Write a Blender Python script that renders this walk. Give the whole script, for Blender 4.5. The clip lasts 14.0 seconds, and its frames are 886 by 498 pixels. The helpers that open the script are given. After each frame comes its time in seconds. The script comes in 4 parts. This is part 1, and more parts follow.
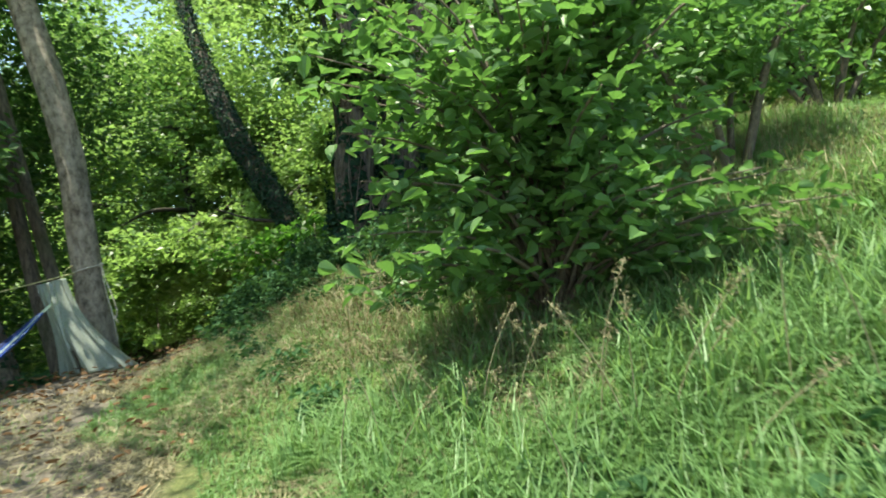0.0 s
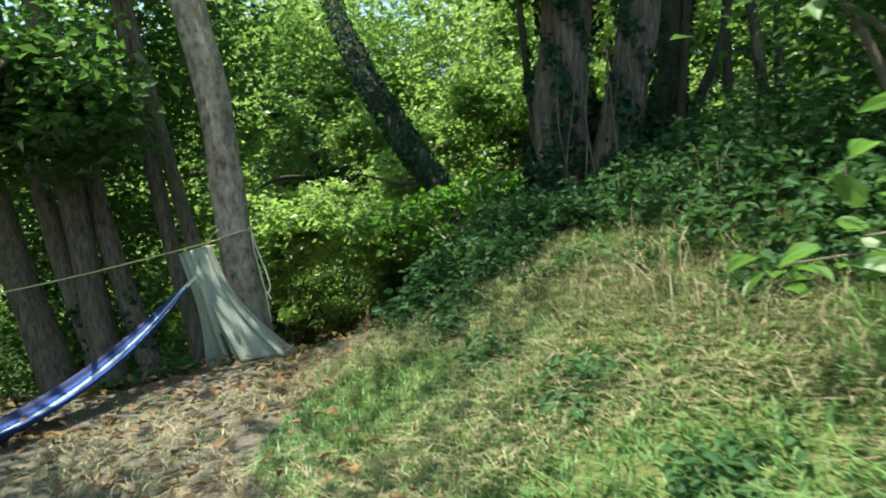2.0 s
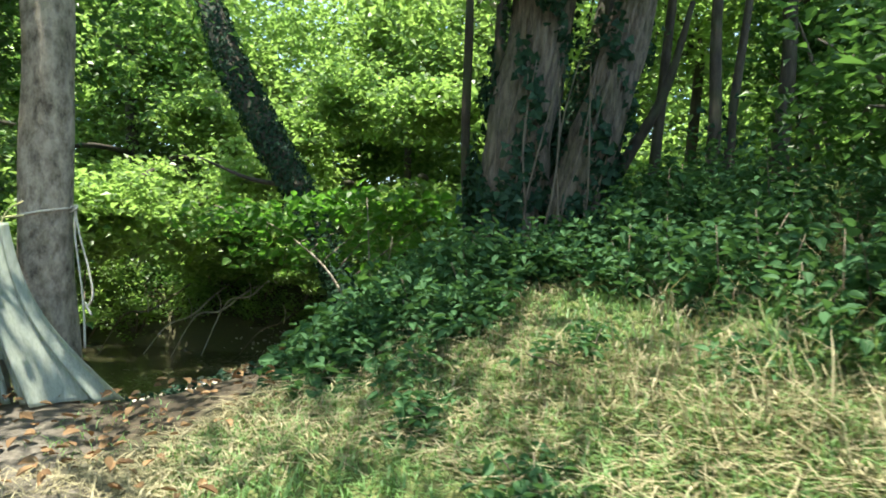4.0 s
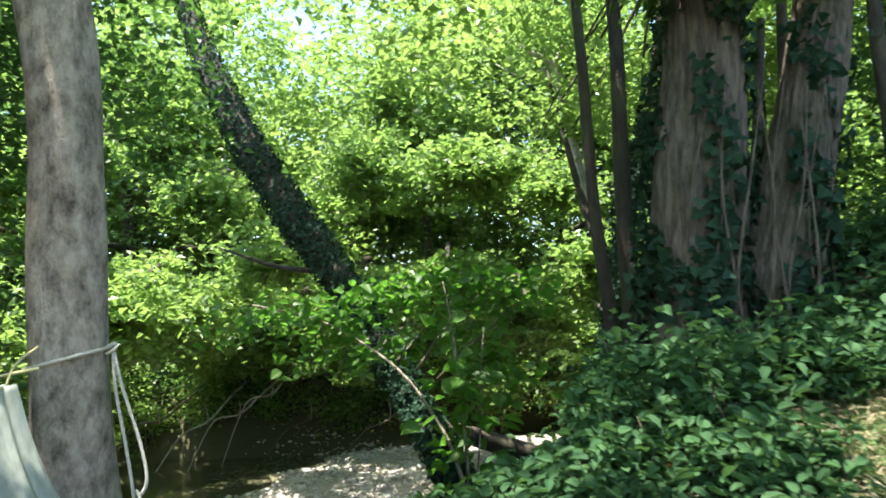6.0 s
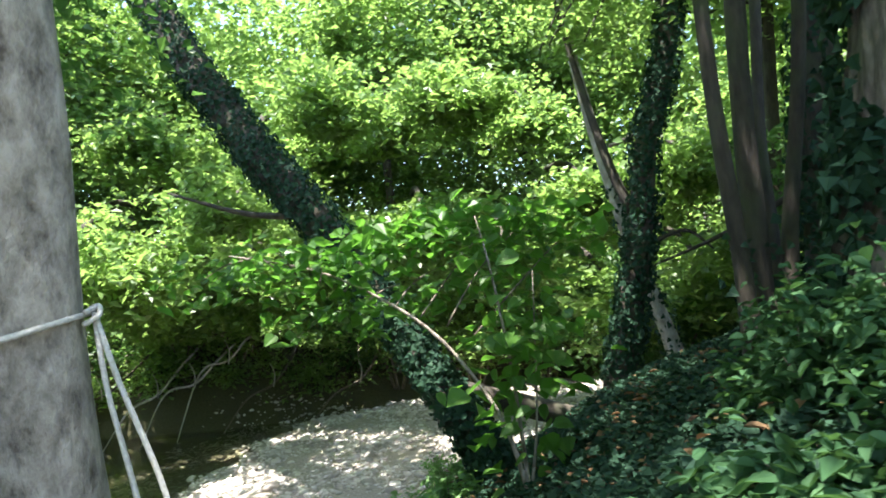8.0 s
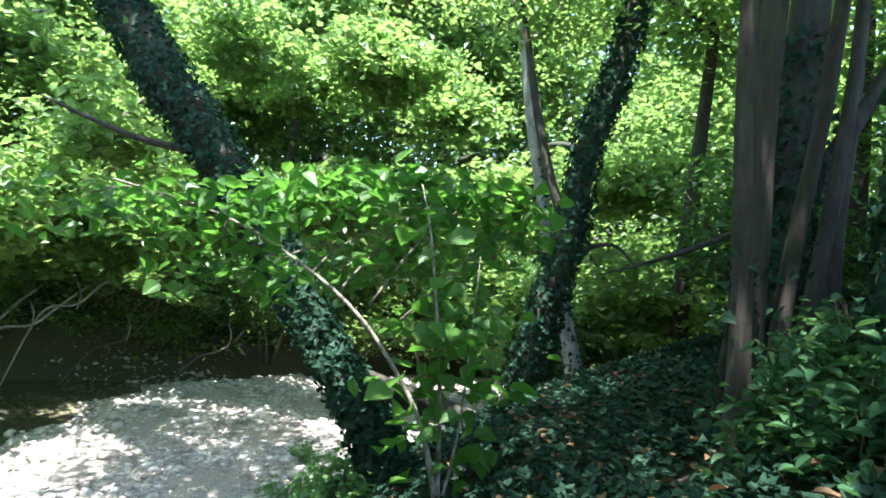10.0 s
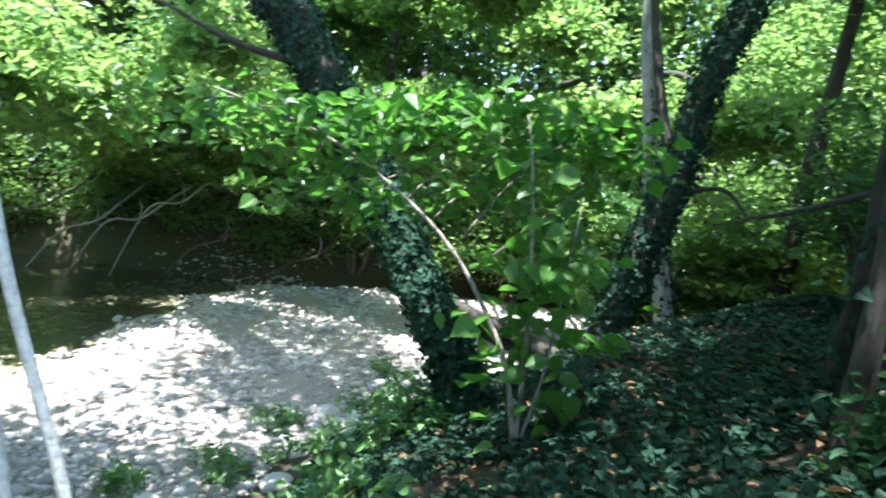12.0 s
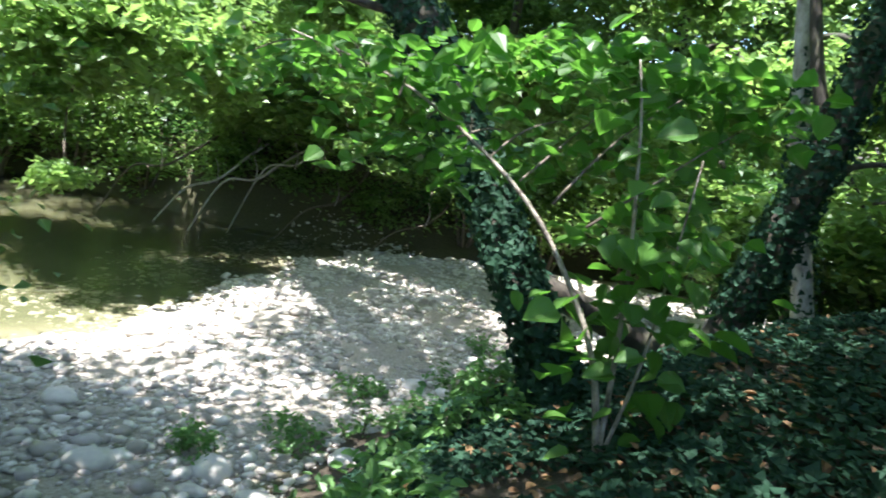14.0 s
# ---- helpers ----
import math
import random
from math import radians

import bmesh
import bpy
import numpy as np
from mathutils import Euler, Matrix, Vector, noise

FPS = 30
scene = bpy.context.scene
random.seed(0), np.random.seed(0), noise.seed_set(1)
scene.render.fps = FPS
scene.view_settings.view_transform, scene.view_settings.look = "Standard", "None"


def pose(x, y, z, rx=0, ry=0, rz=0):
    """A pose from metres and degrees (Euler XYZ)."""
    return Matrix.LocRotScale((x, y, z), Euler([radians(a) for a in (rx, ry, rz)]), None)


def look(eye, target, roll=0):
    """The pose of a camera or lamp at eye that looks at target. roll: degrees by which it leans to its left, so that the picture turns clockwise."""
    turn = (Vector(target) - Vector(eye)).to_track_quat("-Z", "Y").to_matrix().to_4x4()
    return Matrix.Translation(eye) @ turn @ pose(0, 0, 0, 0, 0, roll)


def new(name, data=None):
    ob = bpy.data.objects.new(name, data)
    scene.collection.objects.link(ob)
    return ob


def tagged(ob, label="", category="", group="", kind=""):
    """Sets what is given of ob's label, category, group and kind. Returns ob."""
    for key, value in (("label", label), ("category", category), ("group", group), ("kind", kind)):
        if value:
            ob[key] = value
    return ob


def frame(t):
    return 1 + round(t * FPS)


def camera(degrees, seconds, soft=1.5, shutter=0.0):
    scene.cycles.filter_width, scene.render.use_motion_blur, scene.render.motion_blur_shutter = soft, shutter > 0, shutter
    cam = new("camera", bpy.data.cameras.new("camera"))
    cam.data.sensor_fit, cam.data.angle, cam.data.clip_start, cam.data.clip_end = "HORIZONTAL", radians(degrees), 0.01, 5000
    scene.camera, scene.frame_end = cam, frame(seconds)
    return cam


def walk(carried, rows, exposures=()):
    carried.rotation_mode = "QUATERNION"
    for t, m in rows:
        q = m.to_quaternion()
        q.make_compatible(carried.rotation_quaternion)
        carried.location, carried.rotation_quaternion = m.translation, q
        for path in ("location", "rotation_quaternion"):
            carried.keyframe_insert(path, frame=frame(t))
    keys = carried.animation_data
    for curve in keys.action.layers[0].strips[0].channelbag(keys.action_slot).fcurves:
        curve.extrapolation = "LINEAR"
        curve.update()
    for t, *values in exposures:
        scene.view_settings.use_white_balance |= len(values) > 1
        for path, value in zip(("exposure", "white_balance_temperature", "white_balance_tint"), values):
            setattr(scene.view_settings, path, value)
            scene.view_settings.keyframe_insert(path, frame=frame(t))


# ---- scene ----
# the camera and its walk
cam = camera(66.5, 14.0, soft=1.8, shutter=0.4)
PATH = [
    (0, (3.105, -2.767, 1.288), (2.749, -0.799, 1.306), -7.4),
    (0.5, (2.768, -2.308, 1.341), (2.497, -0.327, 1.387), -4.9),
    (1, (2.361, -1.966, 1.336), (1.795, -0.048, 1.355), -5.7),
    (1.5, (1.95, -1.605, 1.337), (1.328, 0.295, 1.284), -6.6),
    (2, (1.601, -1.241, 1.345), (0.946, 0.649, 1.322), -7.2),
    (2.2, (1.47, -1.103, 1.35), (0.852, 0.798, 1.382), -4.7),
    (4.3, (0.226, 0.17, 1.52), (0.151, 2.168, 1.512), 1.8),
    (4.5, (0.108, 0.298, 1.531), (0.013, 2.294, 1.454), 0.9),
    (5, (-0.21, 0.635, 1.608), (-0.246, 2.635, 1.599), -1.4),
    (5.5, (-0.391, 0.997, 1.715), (-0.432, 2.994, 1.832), -3.4),
    (6, (-0.648, 1.32, 1.763), (-0.711, 3.309, 1.954), -3.2),
    (6.4, (-0.782, 1.575, 1.817), (-0.532, 3.553, 1.977), -2.9),
    (6.5, (-0.812, 1.635, 1.819), (-0.575, 3.605, 2.066), -1.4),
    (7, (-1.042, 1.974, 1.79), (-0.974, 3.968, 1.92), -1.7),
    (7.5, (-1.335, 2.342, 1.793), (-1.183, 4.337, 1.775), -5.2),
    (8, (-1.455, 2.551, 1.737), (-1.333, 4.547, 1.778), -5.6),
    (8.5, (-1.612, 2.832, 1.657), (-1.298, 4.807, 1.638), -1.3),
    (9, (-1.69, 3.05, 1.596), (-1.32, 5.016, 1.606), 3.3),
    (11.3, (-1.827, 3.484, 1.728), (-1.28, 5.4, 1.551), 3.9),
    (11.5, (-1.817, 3.498, 1.724), (-1.325, 5.423, 1.497), 5.6),
    (12, (-1.813, 3.511, 1.72), (-1.564, 5.478, 1.459), 8.7),
    (12.5, (-1.791, 3.544, 1.71), (-1.72, 5.505, 1.323), 9.6),
    (12.9, (-1.737, 3.63, 1.705), (-1.719, 5.569, 1.216), 8.5),
    (13, (-1.72, 3.666, 1.704), (-1.74, 5.628, 1.32), 6.5),
    (13.5, (-1.619, 3.869, 1.66), (-1.827, 5.816, 1.255), 9.8),
    (14, (-1.521, 4.055, 1.631), (-1.619, 6.014, 1.24), 10.1),
]
walk(cam, [(t, look(eye, target, roll)) for t, eye, target, roll in PATH], [(0.0, 1.28, 7000, 0), (2.0, 1.32, 6900, 0), (4.5, 1.95, 6800, 5), (7.0, 2.1, 6500, 11), (9.0, 2.5, 6100, 12), (11.5, 2.55, 5500, 11), (14.0, 2.25, 5900, 12)])

# ---- sky, sun ----
SUN_TO = Vector((-0.14, -0.15, 0.93)).normalized()
world = bpy.data.worlds.new("sky")
scene.world = world
world.use_nodes = True
wn = world.node_tree.nodes
sky = wn.new("ShaderNodeTexSky")
sky.sky_type = "NISHITA"
sky.sun_disc = False
sky.sun_elevation = math.asin(SUN_TO.z)
sky.sun_rotation = math.atan2(SUN_TO.x, SUN_TO.y)
world.node_tree.links.new(sky.outputs[0], wn["Background"].inputs[0])
wn["Background"].inputs[1].default_value = 0.15
sun_data = bpy.data.lights.new("sun", "SUN")
sun_data.energy = 5.0
sun_data.angle = radians(0.53)
sun_data.color = (1.0, 0.95, 0.86)
sun_ob = new("sun", sun_data)
sun_ob.matrix_world = look(SUN_TO * 60, (0, 0, 0))

rng = np.random.default_rng(7)


# ---- materials ----
def material(name):
    m = bpy.data.materials.new(name)
    m.use_nodes = True
    nt = m.node_tree
    return m, nt, nt.nodes, nt.nodes["Principled BSDF"], nt.links


def ramp(nodes, stops):
    r = nodes.new("ShaderNodeValToRGB")
    while len(r.color_ramp.elements) < len(stops):
        r.color_ramp.elements.new(0.5)
    for e, (p, c) in zip(r.color_ramp.elements, stops):
        e.position, e.color = p, (*c, 1)
    return r


def noise_tex(nt, scale, detail=4, rough=0.6, stretch=(1, 1, 1), coord="Object"):
    c, mp, n = nt.nodes.new("ShaderNodeTexCoord"), nt.nodes.new("ShaderNodeMapping"), nt.nodes.new("ShaderNodeTexNoise")
    mp.inputs["Scale"].default_value = stretch
    n.inputs["Scale"].default_value, n.inputs["Detail"].default_value, n.inputs["Roughness"].default_value = scale, detail, rough
    nt.links.new(c.outputs[coord], mp.inputs[0])
    nt.links.new(mp.outputs[0], n.inputs[0])
    return n


def leaf_material(name, dark, light, glow, through_part=0.45, rough=0.45):
    """A leaf: waxy front, light shining through; colour differs from leaf to leaf and clump to clump."""
    m, nt, nodes, bsdf, links = material(name)
    geo = nodes.new("ShaderNodeNewGeometry")
    big = noise_tex(nt, 1.1, 2)
    add = nodes.new("ShaderNodeMath")
    add.operation = "MULTIPLY_ADD"
    add.inputs[1].default_value = 0.6
    links.new(geo.outputs["Random Per Island"], add.inputs[0])
    mul = nodes.new("ShaderNodeMath")
    mul.operation = "MULTIPLY"
    mul.inputs[1].default_value = 0.4
    links.new(big.outputs["Fac"], mul.inputs[0])
    links.new(mul.outputs[0], add.inputs[2])
    r = ramp(nodes, [(0.1, dark), (0.9, light)])
    links.new(add.outputs[0], r.inputs[0])
    links.new(r.outputs[0], bsdf.inputs["Base Color"])
    bsdf.inputs["Roughness"].default_value = rough
    bsdf.inputs["Specular IOR Level"].default_value = 0.45 if rough < 0.6 else 0.12
    tr = nodes.new("ShaderNodeBsdfTranslucent")
    r2 = ramp(nodes, [(0.1, tuple(c * 0.7 for c in glow)), (0.9, glow)])
    links.new(add.outputs[0], r2.inputs[0])
    links.new(r2.outputs[0], tr.inputs[0])
    mix = nodes.new("ShaderNodeMixShader")
    mix.inputs[0].default_value = through_part
    links.new(bsdf.outputs[0], mix.inputs[1])
    links.new(tr.outputs[0], mix.inputs[2])
    links.new(mix.outputs[0], nodes["Material Output"].inputs[0])
    return m


def bark_material(name, dark, light, scale=14.0, stretch=(1, 1, 0.22), depth=0.5, moss=0.0):
    m, nt, nodes, bsdf, links = material(name)
    n1 = noise_tex(nt, scale, 6, 0.7, stretch)
    n2 = noise_tex(nt, 2.2, 3, 0.6)
    r = ramp(nodes, [(0.32, dark), (0.62, light)])
    links.new(n1.outputs["Fac"], r.inputs[0])
    mix = nodes.new("ShaderNodeMix")
    mix.data_type = "RGBA"
    mix.inputs[7].default_value = (0.055, 0.075, 0.03, 1)
    r2 = ramp(nodes, [(0.5, (0, 0, 0)), (0.72, (moss, moss, moss))])
    links.new(n2.outputs["Fac"], r2.inputs[0])
    links.new(r2.outputs[0], mix.inputs[0])
    links.new(r.outputs[0], mix.inputs[6])
    links.new(mix.outputs[2], bsdf.inputs["Base Color"])
    bsdf.inputs["Roughness"].default_value = 0.9
    b = nodes.new("ShaderNodeBump")
    b.inputs["Strength"].default_value = depth
    b.inputs["Distance"].default_value = 0.03
    links.new(n1.outputs["Fac"], b.inputs["Height"])
    links.new(b.outputs[0], bsdf.inputs["Normal"])
    return m


def plain(name, dark, light, scale=20.0, rough=0.8, bump=0.2, stretch=(1, 1, 1), island=False):
    m, nt, nodes, bsdf, links = material(name)
    n = noise_tex(nt, scale, 5, 0.65, stretch)
    r = ramp(nodes, [(0.3, dark), (0.7, light)])
    if island:
        geo = nodes.new("ShaderNodeNewGeometry")
        a = nodes.new("ShaderNodeMath")
        a.operation = "MULTIPLY_ADD"
        a.inputs[1].default_value = 0.6
        links.new(geo.outputs["Random Per Island"], a.inputs[0])
        k = nodes.new("ShaderNodeMath")
        k.operation = "MULTIPLY"
        k.inputs[1].default_value = 0.4
        links.new(n.outputs["Fac"], k.inputs[0])
        links.new(k.outputs[0], a.inputs[2])
        links.new(a.outputs[0], r.inputs[0])
    else:
        links.new(n.outputs["Fac"], r.inputs[0])
    links.new(r.outputs[0], bsdf.inputs["Base Color"])
    bsdf.inputs["Roughness"].default_value = rough
    b = nodes.new("ShaderNodeBump")
    b.inputs["Strength"].default_value = bump
    b.inputs["Distance"].default_value = 0.02
    links.new(n.outputs["Fac"], b.inputs["Height"])
    links.new(b.outputs[0], bsdf.inputs["Normal"])
    return m


def ground_material():
    """Soil with grass rot, trodden dirt, pale river gravel, by the masks of the sheet."""
    m, nt, nodes, bsdf, links = material("ground_soil")
    fine, coarse = noise_tex(nt, 38, 6, 0.7), noise_tex(nt, 1.6, 4, 0.6)

    def blend(fac, a, b):
        x = nodes.new("ShaderNodeMix")
        x.data_type = "RGBA"
        links.new(fac, x.inputs[0])
        links.new(a, x.inputs[6])
        links.new(b, x.inputs[7])
        return x.outputs[2]

    turf = ramp(nodes, [(0.3, (0.045, 0.06, 0.018)), (0.55, (0.11, 0.13, 0.04)), (0.75, (0.22, 0.2, 0.09))])
    dirt = ramp(nodes, [(0.25, (0.04, 0.034, 0.026)), (0.5, (0.115, 0.1, 0.08)), (0.75, (0.23, 0.205, 0.17))])
    stone = ramp(nodes, [(0.3, (0.17, 0.14, 0.11)), (0.7, (0.5, 0.45, 0.38))])
    mud = ramp(nodes, [(0.3, (0.03, 0.032, 0.014)), (0.7, (0.1, 0.09, 0.045))])
    litter = ramp(nodes, [(0.3, (0.02, 0.018, 0.012)), (0.7, (0.09, 0.065, 0.04))])
    for r in (turf, dirt, stone, litter, mud):
        links.new(fine.outputs["Fac"], r.inputs[0])
    masks = {}
    for key in ("dirt", "gravel", "litter", "mud"):
        a = nodes.new("ShaderNodeAttribute")
        a.attribute_name = key
        wob = nodes.new("ShaderNodeMath")
        wob.operation = "MULTIPLY_ADD"
        wob.inputs[1].default_value = 1.4
        sub = nodes.new("ShaderNodeMath")
        sub.operation = "MULTIPLY_ADD"
        sub.inputs[1].default_value, sub.inputs[2].default_value = 1.2, -0.8
        links.new(coarse.outputs["Fac"], sub.inputs[0])
        links.new(a.outputs["Fac"], wob.inputs[0])
        links.new(sub.outputs[0], wob.inputs[2])
        wob.use_clamp = True
        masks[key] = wob.outputs[0]
    c = blend(masks["litter"], turf.outputs[0], litter.outputs[0])
    c = blend(masks["dirt"], c, dirt.outputs[0])
    c = blend(masks["gravel"], c, stone.outputs[0])
    c = blend(masks["mud"], c, mud.outputs[0])
    links.new(c, bsdf.inputs["Base Color"])
    bsdf.inputs["Roughness"].default_value = 0.95
    b = nodes.new("ShaderNodeBump")
    b.inputs["Strength"].default_value, b.inputs["Distance"].default_value = 0.7, 0.03
    links.new(fine.outputs["Fac"], b.inputs["Height"])
    links.new(b.outputs[0], bsdf.inputs["Normal"])
    return m


def water_material():
    m, nt, nodes, bsdf, links = material("stream_water")
    bsdf.inputs["Base Color"].default_value = (0.32, 0.33, 0.2, 1)
    bsdf.inputs["Roughness"].default_value = 0.04
    bsdf.inputs["IOR"].default_value = 1.33
    bsdf.inputs["Transmission Weight"].default_value = 0.85
    n = noise_tex(nt, 5.0, 3, 0.6, (1, 2.2, 1))
    b = nodes.new("ShaderNodeBump")
    b.inputs["Strength"].default_value, b.inputs["Distance"].default_value = 0.25, 0.04
    links.new(n.outputs["Fac"], b.inputs["Height"])
    links.new(b.outputs[0], bsdf.inputs["Normal"])
    return m


def net_material():
    m, nt, nodes, bsdf, links = material("net_gauze")
    weave = noise_tex(nt, 60, 3, 0.6, (1, 1, 0.15))
    r = ramp(nodes, [(0.3, (0.34, 0.38, 0.33)), (0.7, (0.55, 0.6, 0.53))])
    links.new(weave.outputs["Fac"], r.inputs[0])
    links.new(r.outputs[0], bsdf.inputs["Base Color"])
    bsdf.inputs["Roughness"].default_value = 0.85
    tr = nodes.new("ShaderNodeBsdfTranslucent")
    tr.inputs[0].default_value = (0.36, 0.42, 0.36, 1)
    clear = nodes.new("ShaderNodeBsdfTransparent")
    a, b = nodes.new("ShaderNodeMixShader"), nodes.new("ShaderNodeMixShader")
    a.inputs[0].default_value, b.inputs[0].default_value = 0.4, 0.18
    links.new(bsdf.outputs[0], a.inputs[1])
    links.new(tr.outputs[0], a.inputs[2])
    links.new(a.outputs[0], b.inputs[1])
    links.new(clear.outputs[0], b.inputs[2])
    links.new(b.outputs[0], nodes["Material Output"].inputs[0])
    return m


M_GROUND, M_WATER, M_NET = ground_material(), water_material(), net_material()
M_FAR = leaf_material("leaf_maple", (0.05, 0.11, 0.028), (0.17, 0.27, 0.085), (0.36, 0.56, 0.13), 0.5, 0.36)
# darker copy of the leaf above, its shade put into the colour
M_SHADE = leaf_material("leaf_shaded", (0.03, 0.075, 0.02), (0.07, 0.15, 0.04), (0.14, 0.3, 0.06), 0.4)
M_BUSH = leaf_material("leaf_bush", (0.07, 0.15, 0.045), (0.15, 0.27, 0.09), (0.2, 0.42, 0.08), 0.38, 0.4)
M_HAZEL = leaf_material("leaf_hazel", (0.045, 0.12, 0.02), (0.09, 0.19, 0.035), (0.16, 0.4, 0.045), 0.48)
M_IVY = leaf_material("leaf_ivy", (0.011, 0.032, 0.02), (0.034, 0.076, 0.044), (0.04, 0.1, 0.03), 0.15, 0.62)
M_HERB = leaf_material("leaf_nettle", (0.03, 0.08, 0.035), (0.068, 0.145, 0.06), (0.1, 0.22, 0.055), 0.3, 0.62)
M_GRASS = leaf_material("grass_green", (0.08, 0.17, 0.05), (0.22, 0.36, 0.15), (0.28, 0.46, 0.13), 0.42)
M_HAY = leaf_material("grass_dry", (0.18, 0.16, 0.09), (0.43, 0.39, 0.26), (0.35, 0.3, 0.14), 0.25, 0.7)
M_DEAD = leaf_material("leaf_dead", (0.08, 0.045, 0.025), (0.3, 0.19, 0.1), (0.2, 0.1, 0.04), 0.15, 0.7)
M_BARK_GREY = bark_material("bark_grey", (0.075, 0.058, 0.043), (0.4, 0.34, 0.275), 14, (1, 1, 0.6), 1.0, 0.25)
M_BARK_BROWN = bark_material("bark_brown", (0.03, 0.024, 0.018), (0.19, 0.155, 0.12), 26, (1, 1, 0.2), 1.0, 0.5)
M_BARK_DARK = bark_material("bark_dark", (0.018, 0.015, 0.011), (0.065, 0.053, 0.04), 15, (1, 1, 0.25), 0.6, 0.6)
M_BARK_PALE = bark_material("bark_pale", (0.2, 0.18, 0.15), (0.5, 0.47, 0.42), 9, (1, 1, 0.6), 0.3, 0.2)
M_TWIG = plain("twig_wood", (0.07, 0.055, 0.04), (0.2, 0.16, 0.12), 30)
M_DRIFT = plain("driftwood", (0.25, 0.22, 0.19), (0.5, 0.46, 0.41), 25, stretch=(1, 1, 0.4))
M_STONE = plain("river_stone", (0.3, 0.265, 0.23), (0.62, 0.57, 0.51), 9, 0.8, 0.25, island=True)
M_MOSSY = plain("mossy_stone", (0.12, 0.15, 0.11), (0.3, 0.33, 0.27), 8, 0.9, 0.4)
M_ROPE = plain("rope_fibre", (0.36, 0.33, 0.28), (0.6, 0.56, 0.5), 90, 0.9, 0.5)
M_CORD = plain("cord_yellow", (0.4, 0.36, 0.16), (0.6, 0.55, 0.28), 90, 0.8, 0.3)
M_BLUE = plain("hammock_blue", (0.012, 0.04, 0.2), (0.03, 0.09, 0.38), 70, 0.85, 0.4)
M_NAVY = plain("hammock_navy", (0.008, 0.014, 0.06), (0.015, 0.03, 0.12), 70, 0.85, 0.4)
M_STRIPE = plain("hammock_pale", (0.35, 0.45, 0.34), (0.6, 0.68, 0.52), 70, 0.85, 0.4)


# ---- shape helpers ----
def smooth(v):
    v = np.clip(v, 0, 1)
    return v * v * (3 - 2 * v)


def along_path(x, y):
    """Metres to the uphill side of the footpath, and metres along it."""
    return (x - 3.1) * 0.78 + (y + 2.77) * 0.62, -(x - 3.1) * 0.62 + (y + 2.77) * 0.78


def river_side(x, y):
    """Metres past the lip of the bank, towards the stream."""
    lip_y = 4.6 + 1.6 * smooth((-2.6 - x) / 2.0)
    lip_x = -1.85 + 0.25 * (y - 4.7) + 1.3 * np.maximum(0, y - 9.3)
    a, b = y - lip_y, lip_x - x
    k = 0.5
    h = np.clip(0.5 + 0.5 * (b - a) / k, 0, 1)
    return b * (1 - h) + a * h - k * h * (1 - h)


def far_edge(x):
    return 17.6 + 0.6 * np.sin(x * 0.4 + 0.5)


def wet(x, y):
    return np.interp(y, [7, 9, 10, 11, 14, 17.5], [-12, -8, -6.1, -5.4, -5.1, -3.7]) - x


def ground_z(x, y):
    x, y = np.asarray(x, float), np.asarray(y, float)
    s, u = along_path(x, y)
    g = -0.12 + 0.52 * smooth((u + 0.5) / 7.5)
    m = np.maximum(s - 0.3, 0)
    rise = 0.42 * np.minimum(m, 1.6) + 0.3 * np.clip(m - 1.6, 0, 4.2) + 0.06 * np.clip(m - 5.8, 0, 40)
    h1 = g + rise - 0.03 * np.clip(-s, 0, 8)
    h2 = np.maximum(0.52 - 0.2 * (u - 9.2), -0.15) + 0.06 * np.clip(s - 3, -4, 6) + 0.05 * np.clip(s - 9, 0, 40)
    k = smooth((u - 7.3) / 1.7)
    h = h1 * (1 - k) + h2 * k
    h = h + 0.035 * np.sin(x * 2.3 + 1) * np.sin(y * 1.9) + 0.015 * np.sin(x * 6.1) * np.sin(y * 5.3 + 2)
    bed = -1.16 - 0.34 * smooth((wet(x, y) + 2.2) / 4.5) + 0.03 * np.sin(x * 3.1) * np.sin(y * 2.7)
    h = h - 0.42 * smooth((river_side(x, y) + 1.5) / 1.7) * smooth((y - 4.0) / 0.8)
    d = smooth(river_side(x, y) / 1.8)
    h = h * (1 - d) + bed * d
    f = y - far_edge(x)
    far = -1.5 + 1.9 * smooth((f + 0.2) / 1.3) + 0.1 * np.clip(f - 1.2, 0, 60)
    q = smooth((f + 0.3) / 0.6)
    return h * (1 - q) + far * q


def gz(x, y):
    return float(ground_z(x, y))


def mesh_object(name, verts, faces, mat, parent=None, label="", flat=False):
    """faces: an index array (n, 3) or (n, 4), or a list of such arrays."""
    faces = faces if isinstance(faces, list) else [faces]
    me = bpy.data.meshes.new(name)
    verts = np.asarray(verts, np.float32)
    loops = np.concatenate([f.ravel() for f in faces]).astype(np.int32)
    sizes = np.concatenate([np.full(len(f), f.shape[1]) for f in faces]).astype(np.int32)
    me.vertices.add(len(verts))
    me.vertices.foreach_set("co", verts.ravel())
    me.loops.add(len(loops))
    me.loops.foreach_set("vertex_index", loops)
    me.polygons.add(len(sizes))
    me.polygons.foreach_set("loop_start", np.concatenate([[0], np.cumsum(sizes)[:-1]]).astype(np.int32))
    me.polygons.foreach_set("loop_total", sizes)
    me.polygons.foreach_set("use_smooth", np.full(len(sizes), not flat))
    me.update(calc_edges=True)
    me.materials.append(mat)
    ob = new(name, me)
    if parent is not None:
        ob.parent = parent
    if label:
        ob["label"] = label
    return ob


def thing(name, label, category, group=""):
    return tagged(new(name), label, category, group)


